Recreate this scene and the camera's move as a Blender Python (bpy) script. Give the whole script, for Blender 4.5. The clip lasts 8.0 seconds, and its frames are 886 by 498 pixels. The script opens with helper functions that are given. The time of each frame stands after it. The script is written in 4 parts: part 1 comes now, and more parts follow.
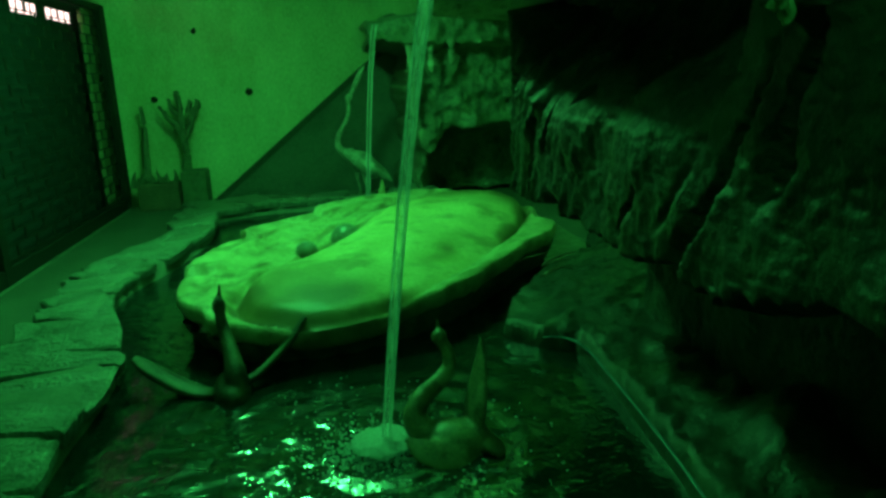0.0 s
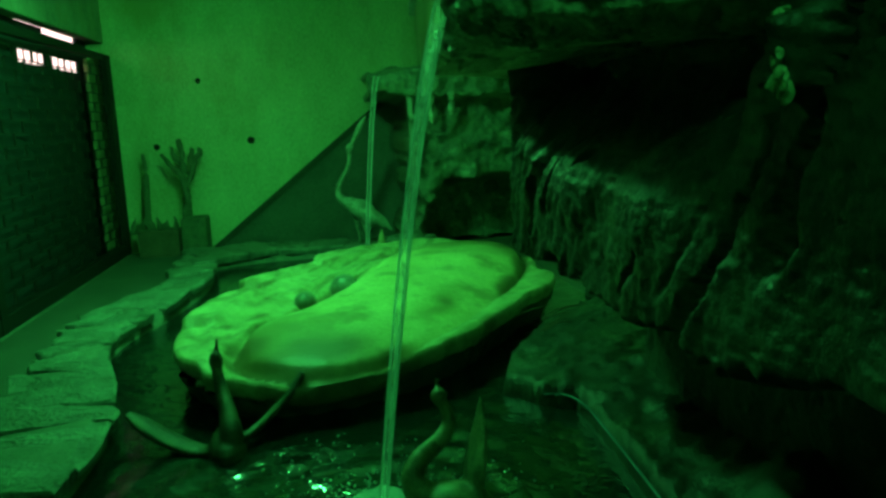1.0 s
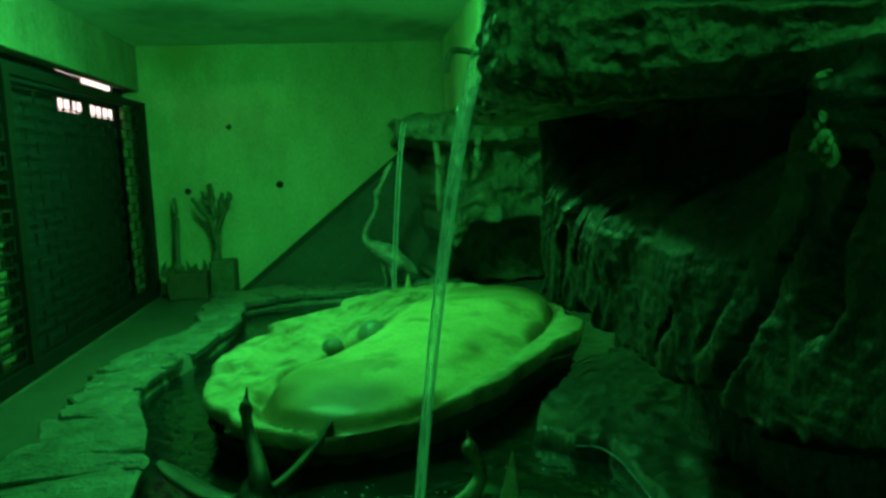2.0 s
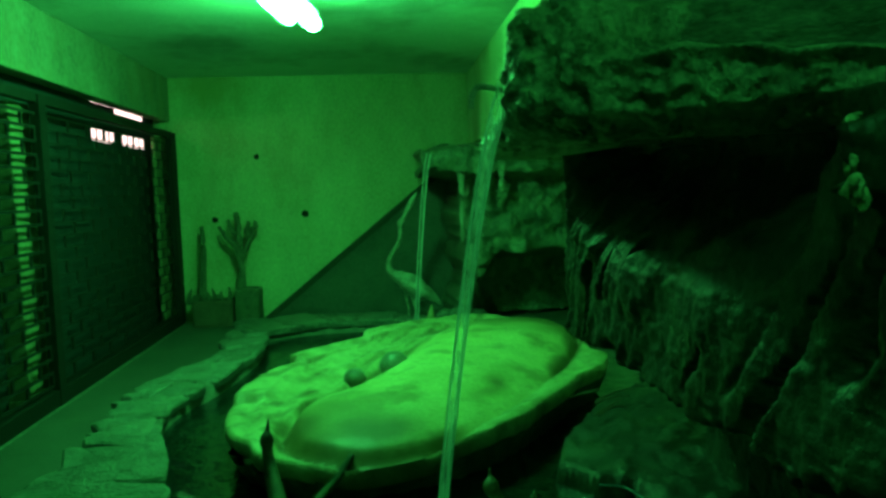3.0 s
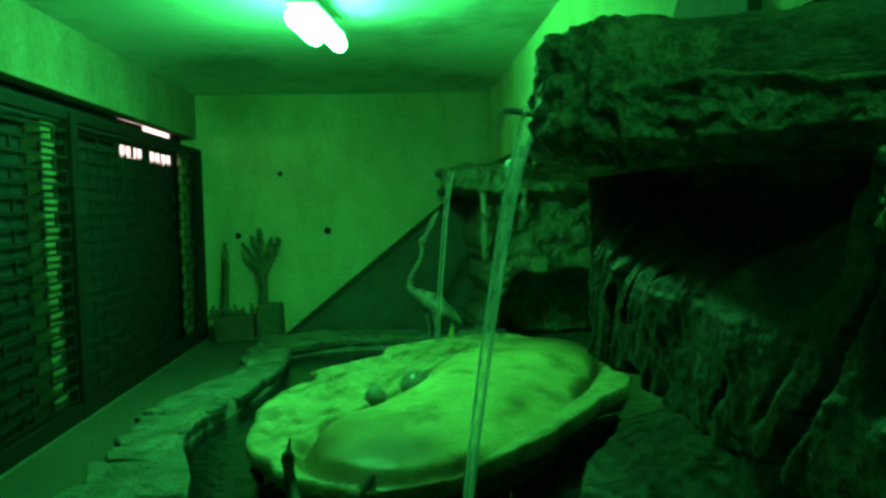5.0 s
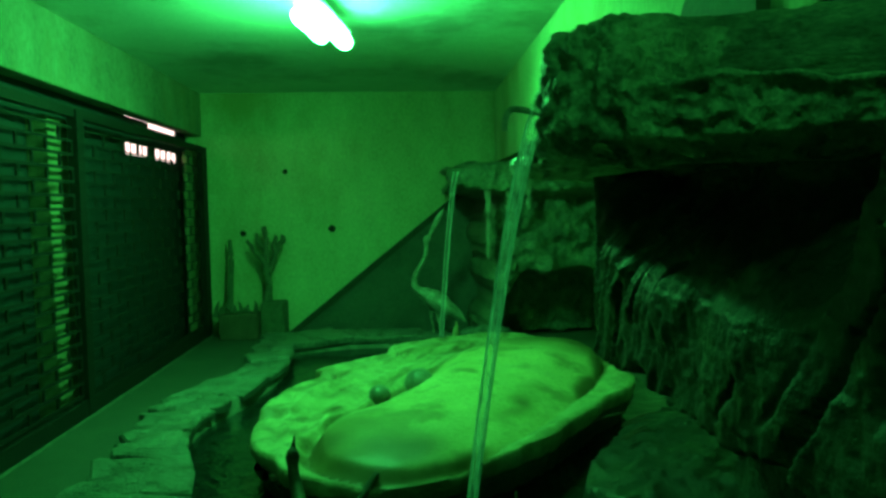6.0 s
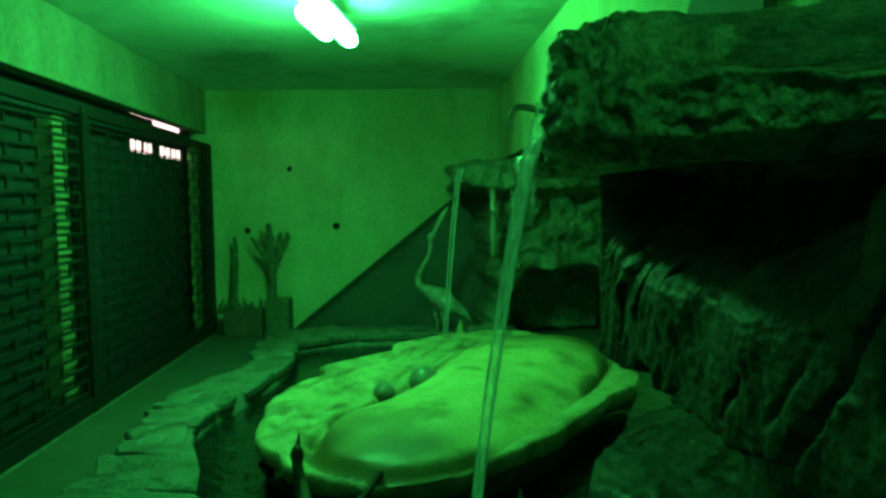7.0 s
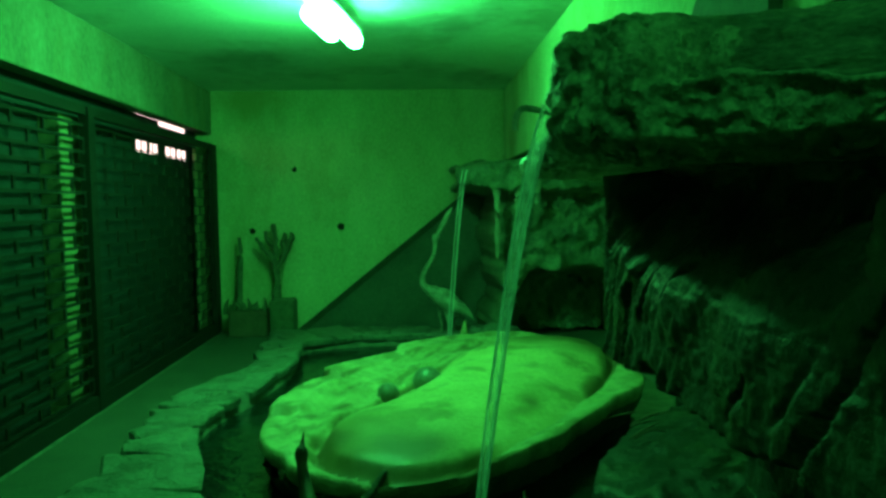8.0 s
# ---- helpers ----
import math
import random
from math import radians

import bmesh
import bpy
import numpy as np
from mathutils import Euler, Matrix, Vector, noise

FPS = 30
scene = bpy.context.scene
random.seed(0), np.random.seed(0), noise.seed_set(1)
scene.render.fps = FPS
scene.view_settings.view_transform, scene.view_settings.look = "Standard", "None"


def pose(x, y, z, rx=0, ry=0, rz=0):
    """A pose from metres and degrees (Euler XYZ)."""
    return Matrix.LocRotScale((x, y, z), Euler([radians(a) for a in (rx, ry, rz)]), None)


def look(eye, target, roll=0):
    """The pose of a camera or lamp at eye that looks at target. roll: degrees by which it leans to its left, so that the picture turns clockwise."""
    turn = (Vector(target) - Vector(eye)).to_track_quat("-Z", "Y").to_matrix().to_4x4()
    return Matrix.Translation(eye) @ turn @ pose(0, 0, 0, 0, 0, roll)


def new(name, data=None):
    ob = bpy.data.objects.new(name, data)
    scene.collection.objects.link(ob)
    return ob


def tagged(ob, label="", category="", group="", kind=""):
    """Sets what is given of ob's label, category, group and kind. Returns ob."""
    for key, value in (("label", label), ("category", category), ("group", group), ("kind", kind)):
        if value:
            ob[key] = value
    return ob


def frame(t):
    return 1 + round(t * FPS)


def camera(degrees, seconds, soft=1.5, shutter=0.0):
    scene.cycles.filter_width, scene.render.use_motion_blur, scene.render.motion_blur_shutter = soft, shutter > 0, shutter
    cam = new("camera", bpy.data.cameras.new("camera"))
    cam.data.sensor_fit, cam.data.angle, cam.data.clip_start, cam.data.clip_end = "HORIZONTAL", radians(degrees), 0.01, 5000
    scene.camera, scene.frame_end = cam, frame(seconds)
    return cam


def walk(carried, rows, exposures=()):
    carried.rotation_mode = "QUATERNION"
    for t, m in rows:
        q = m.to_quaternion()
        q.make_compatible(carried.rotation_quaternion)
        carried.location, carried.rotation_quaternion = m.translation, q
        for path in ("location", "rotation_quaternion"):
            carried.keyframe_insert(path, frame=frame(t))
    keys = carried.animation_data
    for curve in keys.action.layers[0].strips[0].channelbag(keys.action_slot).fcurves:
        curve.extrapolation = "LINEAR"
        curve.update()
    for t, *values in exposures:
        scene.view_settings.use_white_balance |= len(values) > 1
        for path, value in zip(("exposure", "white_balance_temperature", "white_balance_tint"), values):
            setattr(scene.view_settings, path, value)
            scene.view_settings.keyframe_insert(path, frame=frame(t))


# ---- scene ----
cam = camera(63.8, 8.0, soft=3.0)
PATH = [
    (0, (0.448, 0.094, 1.328), (0.724, 2.017, 0.851), -2.6),
    (0.5, (0.454, 0.109, 1.353), (0.738, 2.044, 0.935), -2.3),
    (1, (0.446, 0.11, 1.38), (0.735, 2.056, 1.023), -2.1),
    (1.5, (0.432, 0.107, 1.405), (0.701, 2.067, 1.112), -2.0),
    (2, (0.415, 0.119, 1.42), (0.647, 2.091, 1.177), -2.2),
    (3.5, (0.419, 0.128, 1.448), (0.567, 2.118, 1.313), -1.6),
    (4, (0.411, 0.131, 1.453), (0.544, 2.123, 1.333), -1.6),
    (4.5, (0.405, 0.125, 1.458), (0.528, 2.118, 1.346), -1.4),
    (6, (0.395, 0.128, 1.459), (0.5, 2.122, 1.342), -1.0),
    (6.5, (0.393, 0.137, 1.459), (0.494, 2.131, 1.34), -0.8),
    (7, (0.391, 0.131, 1.461), (0.485, 2.125, 1.337), -0.9),
    (7.5, (0.395, 0.123, 1.46), (0.483, 2.118, 1.338), -0.8),
    (8, (0.39, 0.126, 1.462), (0.472, 2.121, 1.34), -0.8),
]
walk(cam, [(t, look(eye, target, roll)) for t, eye, target, roll in PATH])

# ---- world, lamp light and exposure ----
world = bpy.data.worlds.new("night")
scene.world = world
world.use_nodes = True
world.node_tree.nodes["Background"].inputs["Color"].default_value = (0.01, 0.02, 0.03, 1)
world.node_tree.nodes["Background"].inputs["Strength"].default_value = 0.05
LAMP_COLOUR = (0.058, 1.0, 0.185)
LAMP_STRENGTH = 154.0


# ---- materials ----
def material(name, dark, light, scale=6.0, fine=60.0, rough=0.8, rough_var=0.15, bump=0.3, bump_dist=0.01, stretch=(1, 1, 1),
             metal=0.0, patch="", stain=None, stain_scale=1.5, stain_amount=0.5, vary=0.0, spec=0.5, pits=0.0):
    """Two scales of mottling, a stain layer with its own shape, and relief."""
    m = bpy.data.materials.new(name)
    m.use_nodes = True
    nt = m.node_tree
    n, l = nt.nodes, nt.links
    b = n["Principled BSDF"]
    co = n.new("ShaderNodeTexCoord")
    mp = n.new("ShaderNodeMapping")
    mp.inputs["Scale"].default_value = stretch
    l.new(co.outputs["Object"], mp.inputs["Vector"])

    def noisy(s, detail, r=0.55):
        t = n.new("ShaderNodeTexNoise")
        t.inputs["Scale"].default_value, t.inputs["Detail"].default_value, t.inputs["Roughness"].default_value = s, detail, r
        l.new(mp.outputs["Vector"], t.inputs["Vector"])
        return t

    big, small = noisy(scale, 6, 0.6), noisy(fine, 4)
    mixn = n.new("ShaderNodeMath")
    mixn.operation = "MULTIPLY_ADD"
    mixn.inputs[1].default_value = 0.45
    l.new(small.outputs["Fac"], mixn.inputs[0])
    half = n.new("ShaderNodeMath")
    half.operation = "MULTIPLY"
    half.inputs[1].default_value = 0.6
    l.new(big.outputs["Fac"], half.inputs[0])
    l.new(half.outputs[0], mixn.inputs[2])
    ramp = n.new("ShaderNodeValToRGB")
    ramp.color_ramp.elements[0].position, ramp.color_ramp.elements[1].position = 0.36, 0.68
    ramp.color_ramp.elements[0].color, ramp.color_ramp.elements[1].color = (*dark, 1), (*light, 1)
    l.new(mixn.outputs[0], ramp.inputs["Fac"])
    colour = ramp.outputs["Color"]
    if stain:
        st = noisy(stain_scale, 5, 0.65)
        sr = n.new("ShaderNodeValToRGB")
        sr.color_ramp.elements[0].position, sr.color_ramp.elements[1].position = 0.48, 0.66
        l.new(st.outputs["Fac"], sr.inputs["Fac"])
        amt = n.new("ShaderNodeMath")
        amt.operation = "MULTIPLY"
        amt.inputs[1].default_value = stain_amount
        l.new(sr.outputs["Color"], amt.inputs[0])
        mx = n.new("ShaderNodeMix")
        mx.data_type = "RGBA"
        l.new(amt.outputs[0], mx.inputs["Factor"])
        l.new(colour, mx.inputs[6])
        mx.inputs[7].default_value = (*stain, 1)
        colour = mx.outputs[2]
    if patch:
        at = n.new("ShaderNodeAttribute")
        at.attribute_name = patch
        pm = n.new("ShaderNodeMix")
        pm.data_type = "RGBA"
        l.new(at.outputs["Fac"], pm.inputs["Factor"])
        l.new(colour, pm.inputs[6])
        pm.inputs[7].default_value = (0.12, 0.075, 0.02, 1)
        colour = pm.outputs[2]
    if vary:
        oi = n.new("ShaderNodeObjectInfo")
        hv = n.new("ShaderNodeHueSaturation")
        mr = n.new("ShaderNodeMapRange")
        mr.inputs["To Min"].default_value, mr.inputs["To Max"].default_value = 1 - vary, 1 + vary
        l.new(oi.outputs["Random"], mr.inputs["Value"])
        l.new(mr.outputs["Result"], hv.inputs["Value"])
        l.new(colour, hv.inputs["Color"])
        colour = hv.outputs["Color"]
    l.new(colour, b.inputs["Base Color"])
    rr = n.new("ShaderNodeMapRange")
    rr.inputs["To Min"].default_value, rr.inputs["To Max"].default_value = max(0.03, rough - rough_var), min(1, rough + rough_var)
    l.new(big.outputs["Fac"], rr.inputs["Value"])
    l.new(rr.outputs["Result"], b.inputs["Roughness"])
    b.inputs["Metallic"].default_value = metal
    b.inputs["Specular IOR Level"].default_value = spec
    height = mixn.outputs[0]
    if pits:
        cells = n.new("ShaderNodeTexVoronoi")
        cells.inputs["Scale"].default_value, cells.inputs["Detail"].default_value = pits, 2.0
        l.new(mp.outputs["Vector"], cells.inputs["Vector"])
        hollow = n.new("ShaderNodeMapRange")
        hollow.inputs["From Min"].default_value, hollow.inputs["From Max"].default_value = 0.0, 0.45
        hollow.inputs["To Min"].default_value, hollow.inputs["To Max"].default_value = -0.35, 0.25
        l.new(cells.outputs["Distance"], hollow.inputs["Value"])
        dig = n.new("ShaderNodeMath")
        l.new(height, dig.inputs[0])
        l.new(hollow.outputs["Result"], dig.inputs[1])
        height = dig.outputs[0]
    bp = n.new("ShaderNodeBump")
    bp.inputs["Strength"].default_value, bp.inputs["Distance"].default_value = bump, bump_dist
    l.new(height, bp.inputs["Height"])
    l.new(bp.outputs["Normal"], b.inputs["Normal"])
    return m


def glowing(name, colour, strength):
    m = bpy.data.materials.new(name)
    m.use_nodes = True
    nt = m.node_tree
    nt.nodes.remove(nt.nodes["Principled BSDF"])
    e = nt.nodes.new("ShaderNodeEmission")
    e.inputs["Color"].default_value, e.inputs["Strength"].default_value = (*colour, 1), strength
    nt.links.new(e.outputs[0], nt.nodes["Material Output"].inputs["Surface"])
    return m


def water_surface(name):
    m = bpy.data.materials.new(name)
    m.use_nodes = True
    nt = m.node_tree
    n, l = nt.nodes, nt.links
    b = n["Principled BSDF"]
    b.inputs["Base Color"].default_value = (0.005, 0.015, 0.014, 1)
    b.inputs["Roughness"].default_value = 0.04
    b.inputs["IOR"].default_value = 1.33
    b.inputs["Transmission Weight"].default_value = 0.16
    co = n.new("ShaderNodeTexCoord")
    heights = []
    for s, d in ((7, 3), (26, 3)):
        t = n.new("ShaderNodeTexNoise")
        t.inputs["Scale"].default_value, t.inputs["Detail"].default_value, t.inputs["Distortion"].default_value = s, d, 0.6
        l.new(co.outputs["Object"], t.inputs["Vector"])
        heights.append(t)
    add = n.new("ShaderNodeMath")
    add.operation = "MULTIPLY_ADD"
    add.inputs[1].default_value = 0.35
    l.new(heights[1].outputs["Fac"], add.inputs[0])
    l.new(heights[0].outputs["Fac"], add.inputs[2])
    bp = n.new("ShaderNodeBump")
    bp.inputs["Strength"].default_value, bp.inputs["Distance"].default_value = 0.55, 0.018
    l.new(add.outputs[0], bp.inputs["Height"])
    l.new(bp.outputs["Normal"], b.inputs["Normal"])
    return m


def falling_water(name, clear):
    """Clear running water: mostly see-through, with a milky, glossy rest."""
    m = bpy.data.materials.new(name)
    m.use_nodes = True
    nt = m.node_tree
    n, l = nt.nodes, nt.links
    b = n["Principled BSDF"]
    b.inputs["Base Color"].default_value = (0.8, 0.88, 0.88, 1)
    b.inputs["Roughness"].default_value = 0.12
    b.inputs["IOR"].default_value = 1.33
    tl = n.new("ShaderNodeBsdfTranslucent")
    tl.inputs["Color"].default_value = (0.8, 0.9, 0.9, 1)
    milky = n.new("ShaderNodeMixShader")
    milky.inputs["Fac"].default_value = 0.5
    l.new(b.outputs[0], milky.inputs[1])
    l.new(tl.outputs[0], milky.inputs[2])
    tr = n.new("ShaderNodeBsdfTransparent")
    mx = n.new("ShaderNodeMixShader")
    co = n.new("ShaderNodeTexCoord")
    mp = n.new("ShaderNodeMapping")
    mp.inputs["Scale"].default_value = (60, 60, 1.2)
    t = n.new("ShaderNodeTexNoise")
    t.inputs["Scale"].default_value, t.inputs["Detail"].default_value = 1.0, 3
    l.new(co.outputs["Object"], mp.inputs["Vector"])
    l.new(mp.outputs["Vector"], t.inputs["Vector"])
    mr = n.new("ShaderNodeMapRange")
    mr.inputs["From Min"].default_value, mr.inputs["From Max"].default_value = 0.3, 0.7
    mr.inputs["To Min"].default_value, mr.inputs["To Max"].default_value = max(0, clear - 0.25), min(1, clear + 0.2)
    l.new(t.outputs["Fac"], mr.inputs["Value"])
    l.new(mr.outputs["Result"], mx.inputs["Fac"])
    l.new(milky.outputs[0], mx.inputs[1])
    l.new(tr.outputs[0], mx.inputs[2])
    l.new(mx.outputs[0], n["Material Output"].inputs["Surface"])
    return m


PLASTER = material("stained_plaster", (0.38, 0.42, 0.24), (0.68, 0.76, 0.48), 1.3, 45, 0.9, 0.08, 0.25, 0.01,
                   stretch=(1, 1, 0.55), stain=(0.34, 0.32, 0.12), stain_scale=0.9, stain_amount=0.75)
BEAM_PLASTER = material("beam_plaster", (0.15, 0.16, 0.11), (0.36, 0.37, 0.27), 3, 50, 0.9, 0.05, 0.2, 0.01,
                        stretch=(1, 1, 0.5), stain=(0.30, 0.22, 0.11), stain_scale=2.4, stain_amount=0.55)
CEILING = material("damp_ceiling", (0.56, 0.70, 0.68), (0.76, 0.88, 0.85), 1.6, 30, 0.92, 0.05, 0.2, 0.01,
                   stain=(0.26, 0.32, 0.30), stain_scale=0.8, stain_amount=0.8)
STAIR_PAINT = material("dark_stair_paint", (0.085, 0.095, 0.08), (0.15, 0.16, 0.135), 2, 40, 0.8, 0.1, 0.2, 0.006, stain=(0.06, 0.07, 0.055), stain_scale=1.6, stain_amount=0.5)
CEMENT = material("cement_floor", (0.06, 0.062, 0.048), (0.115, 0.118, 0.094), 2.5, 70, 0.8, 0.12, 0.2, 0.006,
                  stain=(0.09, 0.085, 0.065), stain_scale=2.2, stain_amount=0.4)
FLAGSTONE = material("flagstone", (0.055, 0.064, 0.056), (0.29, 0.32, 0.27), 6, 50, 0.36, 0.24, 1.0, 0.03,
                     stain=(0.07, 0.075, 0.05), stain_scale=5, stain_amount=0.7, vary=0.2, pits=20)
MORTAR = material("mortar", (0.08, 0.088, 0.072), (0.24, 0.255, 0.205), 8, 80, 0.8, 0.1, 0.5, 0.01)
# darker rock that stands for the shade above the ledge crest
UPPER_ROCK = material("shaded_ledge_top", (0.05, 0.06, 0.046), (0.27, 0.305, 0.22), 7, 50, 0.6, 0.2, 0.8, 0.02, stretch=(1, 1, 3),
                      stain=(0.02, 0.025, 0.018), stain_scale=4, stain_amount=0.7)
# pale colour stands in for the light on the wet mossy knob
LIT_KNOB = material("lit_mossy_knob", (0.10, 0.13, 0.07), (0.50, 0.58, 0.36), 22, 90, 0.35, 0.15, 0.8, 0.01)
BASIN = material("algae_basin", (0.02, 0.035, 0.03), (0.05, 0.08, 0.06), 4, 30, 0.8, 0.1, 0.3, 0.01)
ROCK = material("wet_mossy_rock", (0.05, 0.058, 0.046), (0.25, 0.28, 0.20), 5, 38, 0.5, 0.25, 0.9, 0.03,
                stain=(0.09, 0.11, 0.06), stain_scale=3.2, stain_amount=0.6, pits=18)
# mossy rock lightened in colour to make up for light missing on the ledge
LIT_LEDGE_ROCK = material("lit_mossy_ledge_rock", (0.07, 0.082, 0.058), (0.44, 0.50, 0.35), 8, 60, 0.38, 0.22, 1.0, 0.03,
                      stain=(0.05, 0.06, 0.035), stain_scale=5, stain_amount=0.8, pits=34)
# near-black copy of the rock: the shade below the ledge is in its colour
SHADED_ROCK = material("damp_shaded_rock", (0.009, 0.011, 0.009), (0.036, 0.041, 0.032), 4, 42, 0.5, 0.3, 0.7, 0.02,
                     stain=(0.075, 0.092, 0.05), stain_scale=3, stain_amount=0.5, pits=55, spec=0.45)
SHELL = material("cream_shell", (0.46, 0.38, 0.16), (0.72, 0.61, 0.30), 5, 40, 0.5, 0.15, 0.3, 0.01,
                 stain=(0.46, 0.36, 0.12), stain_scale=1.7, stain_amount=0.4, patch="algae_shade")
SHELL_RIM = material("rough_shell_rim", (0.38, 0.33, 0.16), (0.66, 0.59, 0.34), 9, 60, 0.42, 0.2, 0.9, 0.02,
                     stain=(0.20, 0.16, 0.06), stain_scale=4, stain_amount=0.7, patch="algae_shade")
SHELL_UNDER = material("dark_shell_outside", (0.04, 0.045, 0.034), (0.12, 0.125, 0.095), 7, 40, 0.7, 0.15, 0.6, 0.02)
PEARL = material("dull_pearl", (0.10, 0.105, 0.08), (0.26, 0.265, 0.21), 9, 60, 0.3, 0.1, 0.15, 0.004)
# the pale blotches stand in for light on the raised wing
LIT_BIRD = material("lit_weathered_bird_paint", (0.04, 0.038, 0.02), (0.24, 0.21, 0.10), 14, 90, 0.5, 0.2, 0.4, 0.006,
                  stain=(0.45, 0.45, 0.28), stain_scale=8, stain_amount=0.5)
# darker copy of the swan paint, with the backlit shade in its colour
BACKLIT_BIRD = material("backlit_bird_paint", (0.012, 0.013, 0.009), (0.07, 0.068, 0.04), 14, 90, 0.55, 0.2, 0.4, 0.006,
                     stain=(0.20, 0.19, 0.09), stain_scale=9, stain_amount=0.3)
CRANE_PAINT = material("grey_crane_paint", (0.14, 0.15, 0.12), (0.52, 0.53, 0.44), 9, 70, 0.5, 0.2, 0.4, 0.006,
                       stain=(0.10, 0.10, 0.08), stain_scale=8, stain_amount=0.5)
IRON = material("dark_painted_iron", (0.008, 0.009, 0.009), (0.02, 0.022, 0.02), 8, 60, 0.7, 0.15, 0.2, 0.003, spec=0.25)
STRINGER = material("dark_brown_board", (0.03, 0.03, 0.024), (0.07, 0.07, 0.055), 5, 50, 0.8, 0.1, 0.3, 0.005)
SHUTTER = material("dark_teal_shutter", (0.018, 0.032, 0.038), (0.036, 0.056, 0.066), 2, 30, 0.75, 0.15, 0.15, 0.004, stretch=(1, 1, 4), spec=0.25)
PILASTER = material("pale_pilaster", (0.20, 0.19, 0.105), (0.36, 0.345, 0.21), 4, 40, 0.8, 0.1, 0.25, 0.008)
TERRACOTTA = material("old_planter", (0.08, 0.055, 0.035), (0.18, 0.12, 0.08), 7, 50, 0.8, 0.1, 0.4, 0.008)
CACTUS = material("grey_cactus", (0.07, 0.08, 0.05), (0.18, 0.19, 0.12), 12, 80, 0.8, 0.1, 0.5, 0.01)
ENAMEL = material("white_enamel", (0.62, 0.63, 0.60), (0.75, 0.76, 0.73), 6, 60, 0.4, 0.1, 0.05, 0.002)
HOSE = material("blue_hose", (0.08, 0.16, 0.22), (0.12, 0.24, 0.32), 10, 60, 0.4, 0.1, 0.1, 0.002)
HOLE = material("dark_hole", (0.012, 0.011, 0.01), (0.03, 0.028, 0.022), 30, 90, 0.9, 0.05, 0.4, 0.005)
WATER = water_surface("pond_water")
STREAM = falling_water("running_water", 0.80)
STREAM_RIM = falling_water("bright_water", 0.22)
FOAM = falling_water("churned_foam", 0.06)
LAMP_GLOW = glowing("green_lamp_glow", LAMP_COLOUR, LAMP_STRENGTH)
STREET_GLOW = glowing("street_light_glow", (1.0, 0.72, 0.66), 2.4)


# ---- mesh helpers ----
def as_mesh(name, verts, faces, mat, smooth=True):
    me = bpy.data.meshes.new(name)
    me.from_pydata([tuple(v) for v in verts], [], faces)
    me.validate()
    bm = bmesh.new()
    bm.from_mesh(me)
    bmesh.ops.recalc_face_normals(bm, faces=bm.faces)
    bm.to_mesh(me)
    bm.free()
    if smooth:
        me.polygons.foreach_set("use_smooth", [True] * len(me.polygons))
    me.materials.append(mat)
    return me


def thing(name, label, category, kind="", group="", at=(0, 0, 0)):
    ob = new(name)
    ob.location = at
    ob.empty_display_size = 0.1
    return tagged(ob, label, category, group, kind)


def part(name, bm, mat, parent=None, label="", smooth=False):
    me = bpy.data.meshes.new(name)
    bmesh.ops.recalc_face_normals(bm, faces=bm.faces)
    bm.to_mesh(me)
    bm.free()
    if smooth:
        me.polygons.foreach_set("use_smooth", [True] * len(me.polygons))
    me.materials.append(mat)
    return hang(new(name, me), parent, label)


def hang(ob, parent, label=""):
    if parent is not None:
        ob.parent = parent
        top = parent
        off = Matrix.Identity(4)
        while top is not None:
            off = top.matrix_basis @ off
            top = top.parent
        ob.matrix_parent_inverse = off.inverted()
    if label:
        tagged(ob, label)
    return ob


def box(x0, x1, y0, y1, z0, z1, bevel=0.0, bm=None):
    own = bm or bmesh.new()
    made = bmesh.ops.create_cube(own, size=1.0, matrix=Matrix.Translation(((x0 + x1) / 2, (y0 + y1) / 2, (z0 + z1) / 2))
                                 @ Matrix.Diagonal((x1 - x0, y1 - y0, z1 - z0, 1)))
    if bevel:
        edges = {e for v in made["verts"] for e in v.link_edges}
        bmesh.ops.bevel(own, geom=list(edges), offset=bevel, segments=2, affect="EDGES", profile=0.6)
    return own


def smooth_line(pts, per=6):
    """A Catmull-Rom line through the points."""
    p = [Vector(q) for q in pts]
    p = [p[0] * 2 - p[1]] + p + [p[-1] * 2 - p[-2]]
    out = []
    for i in range(1, len(p) - 2):
        for k in range(per):
            t = k / per
            a, b, c, d = p[i - 1], p[i], p[i + 1], p[i + 2]
            out.append(0.5 * (2 * b + (c - a) * t + (2 * a - 5 * b + 4 * c - d) * t * t + (3 * b - a - 3 * c + d) * t ** 3))
    out.append(p[-2])
    return out


def sweep(bm, pts, radii, n=10, flat=1.0, up=(0, 0, 1), per=5):
    """A tube with changing radius along a smooth line; flat squeezes its section along up."""
    line = smooth_line(pts, per)
    rad = [r.x for r in smooth_line([(r, 0, 0) for r in radii], per)]
    rings = []
    for i, c in enumerate(line):
        t = (line[min(i + 1, len(line) - 1)] - line[max(i - 1, 0)]).normalized()
        s = t.cross(Vector(up))
        s = s.normalized() if s.length > 1e-4 else Vector((1, 0, 0))
        w = s.cross(t)
        r = max(rad[i], 0.0015)
        rings.append([bm.verts.new(c + s * r * math.cos(a) + w * r * flat * math.sin(a)) for a in [2 * math.pi * k / n for k in range(n)]])
    for a, b in zip(rings, rings[1:]):
        for k in range(n):
            bm.faces.new((a[k], a[(k + 1) % n], b[(k + 1) % n], b[k]))
    bm.faces.new(rings[0][::-1])
    bm.faces.new(rings[-1])


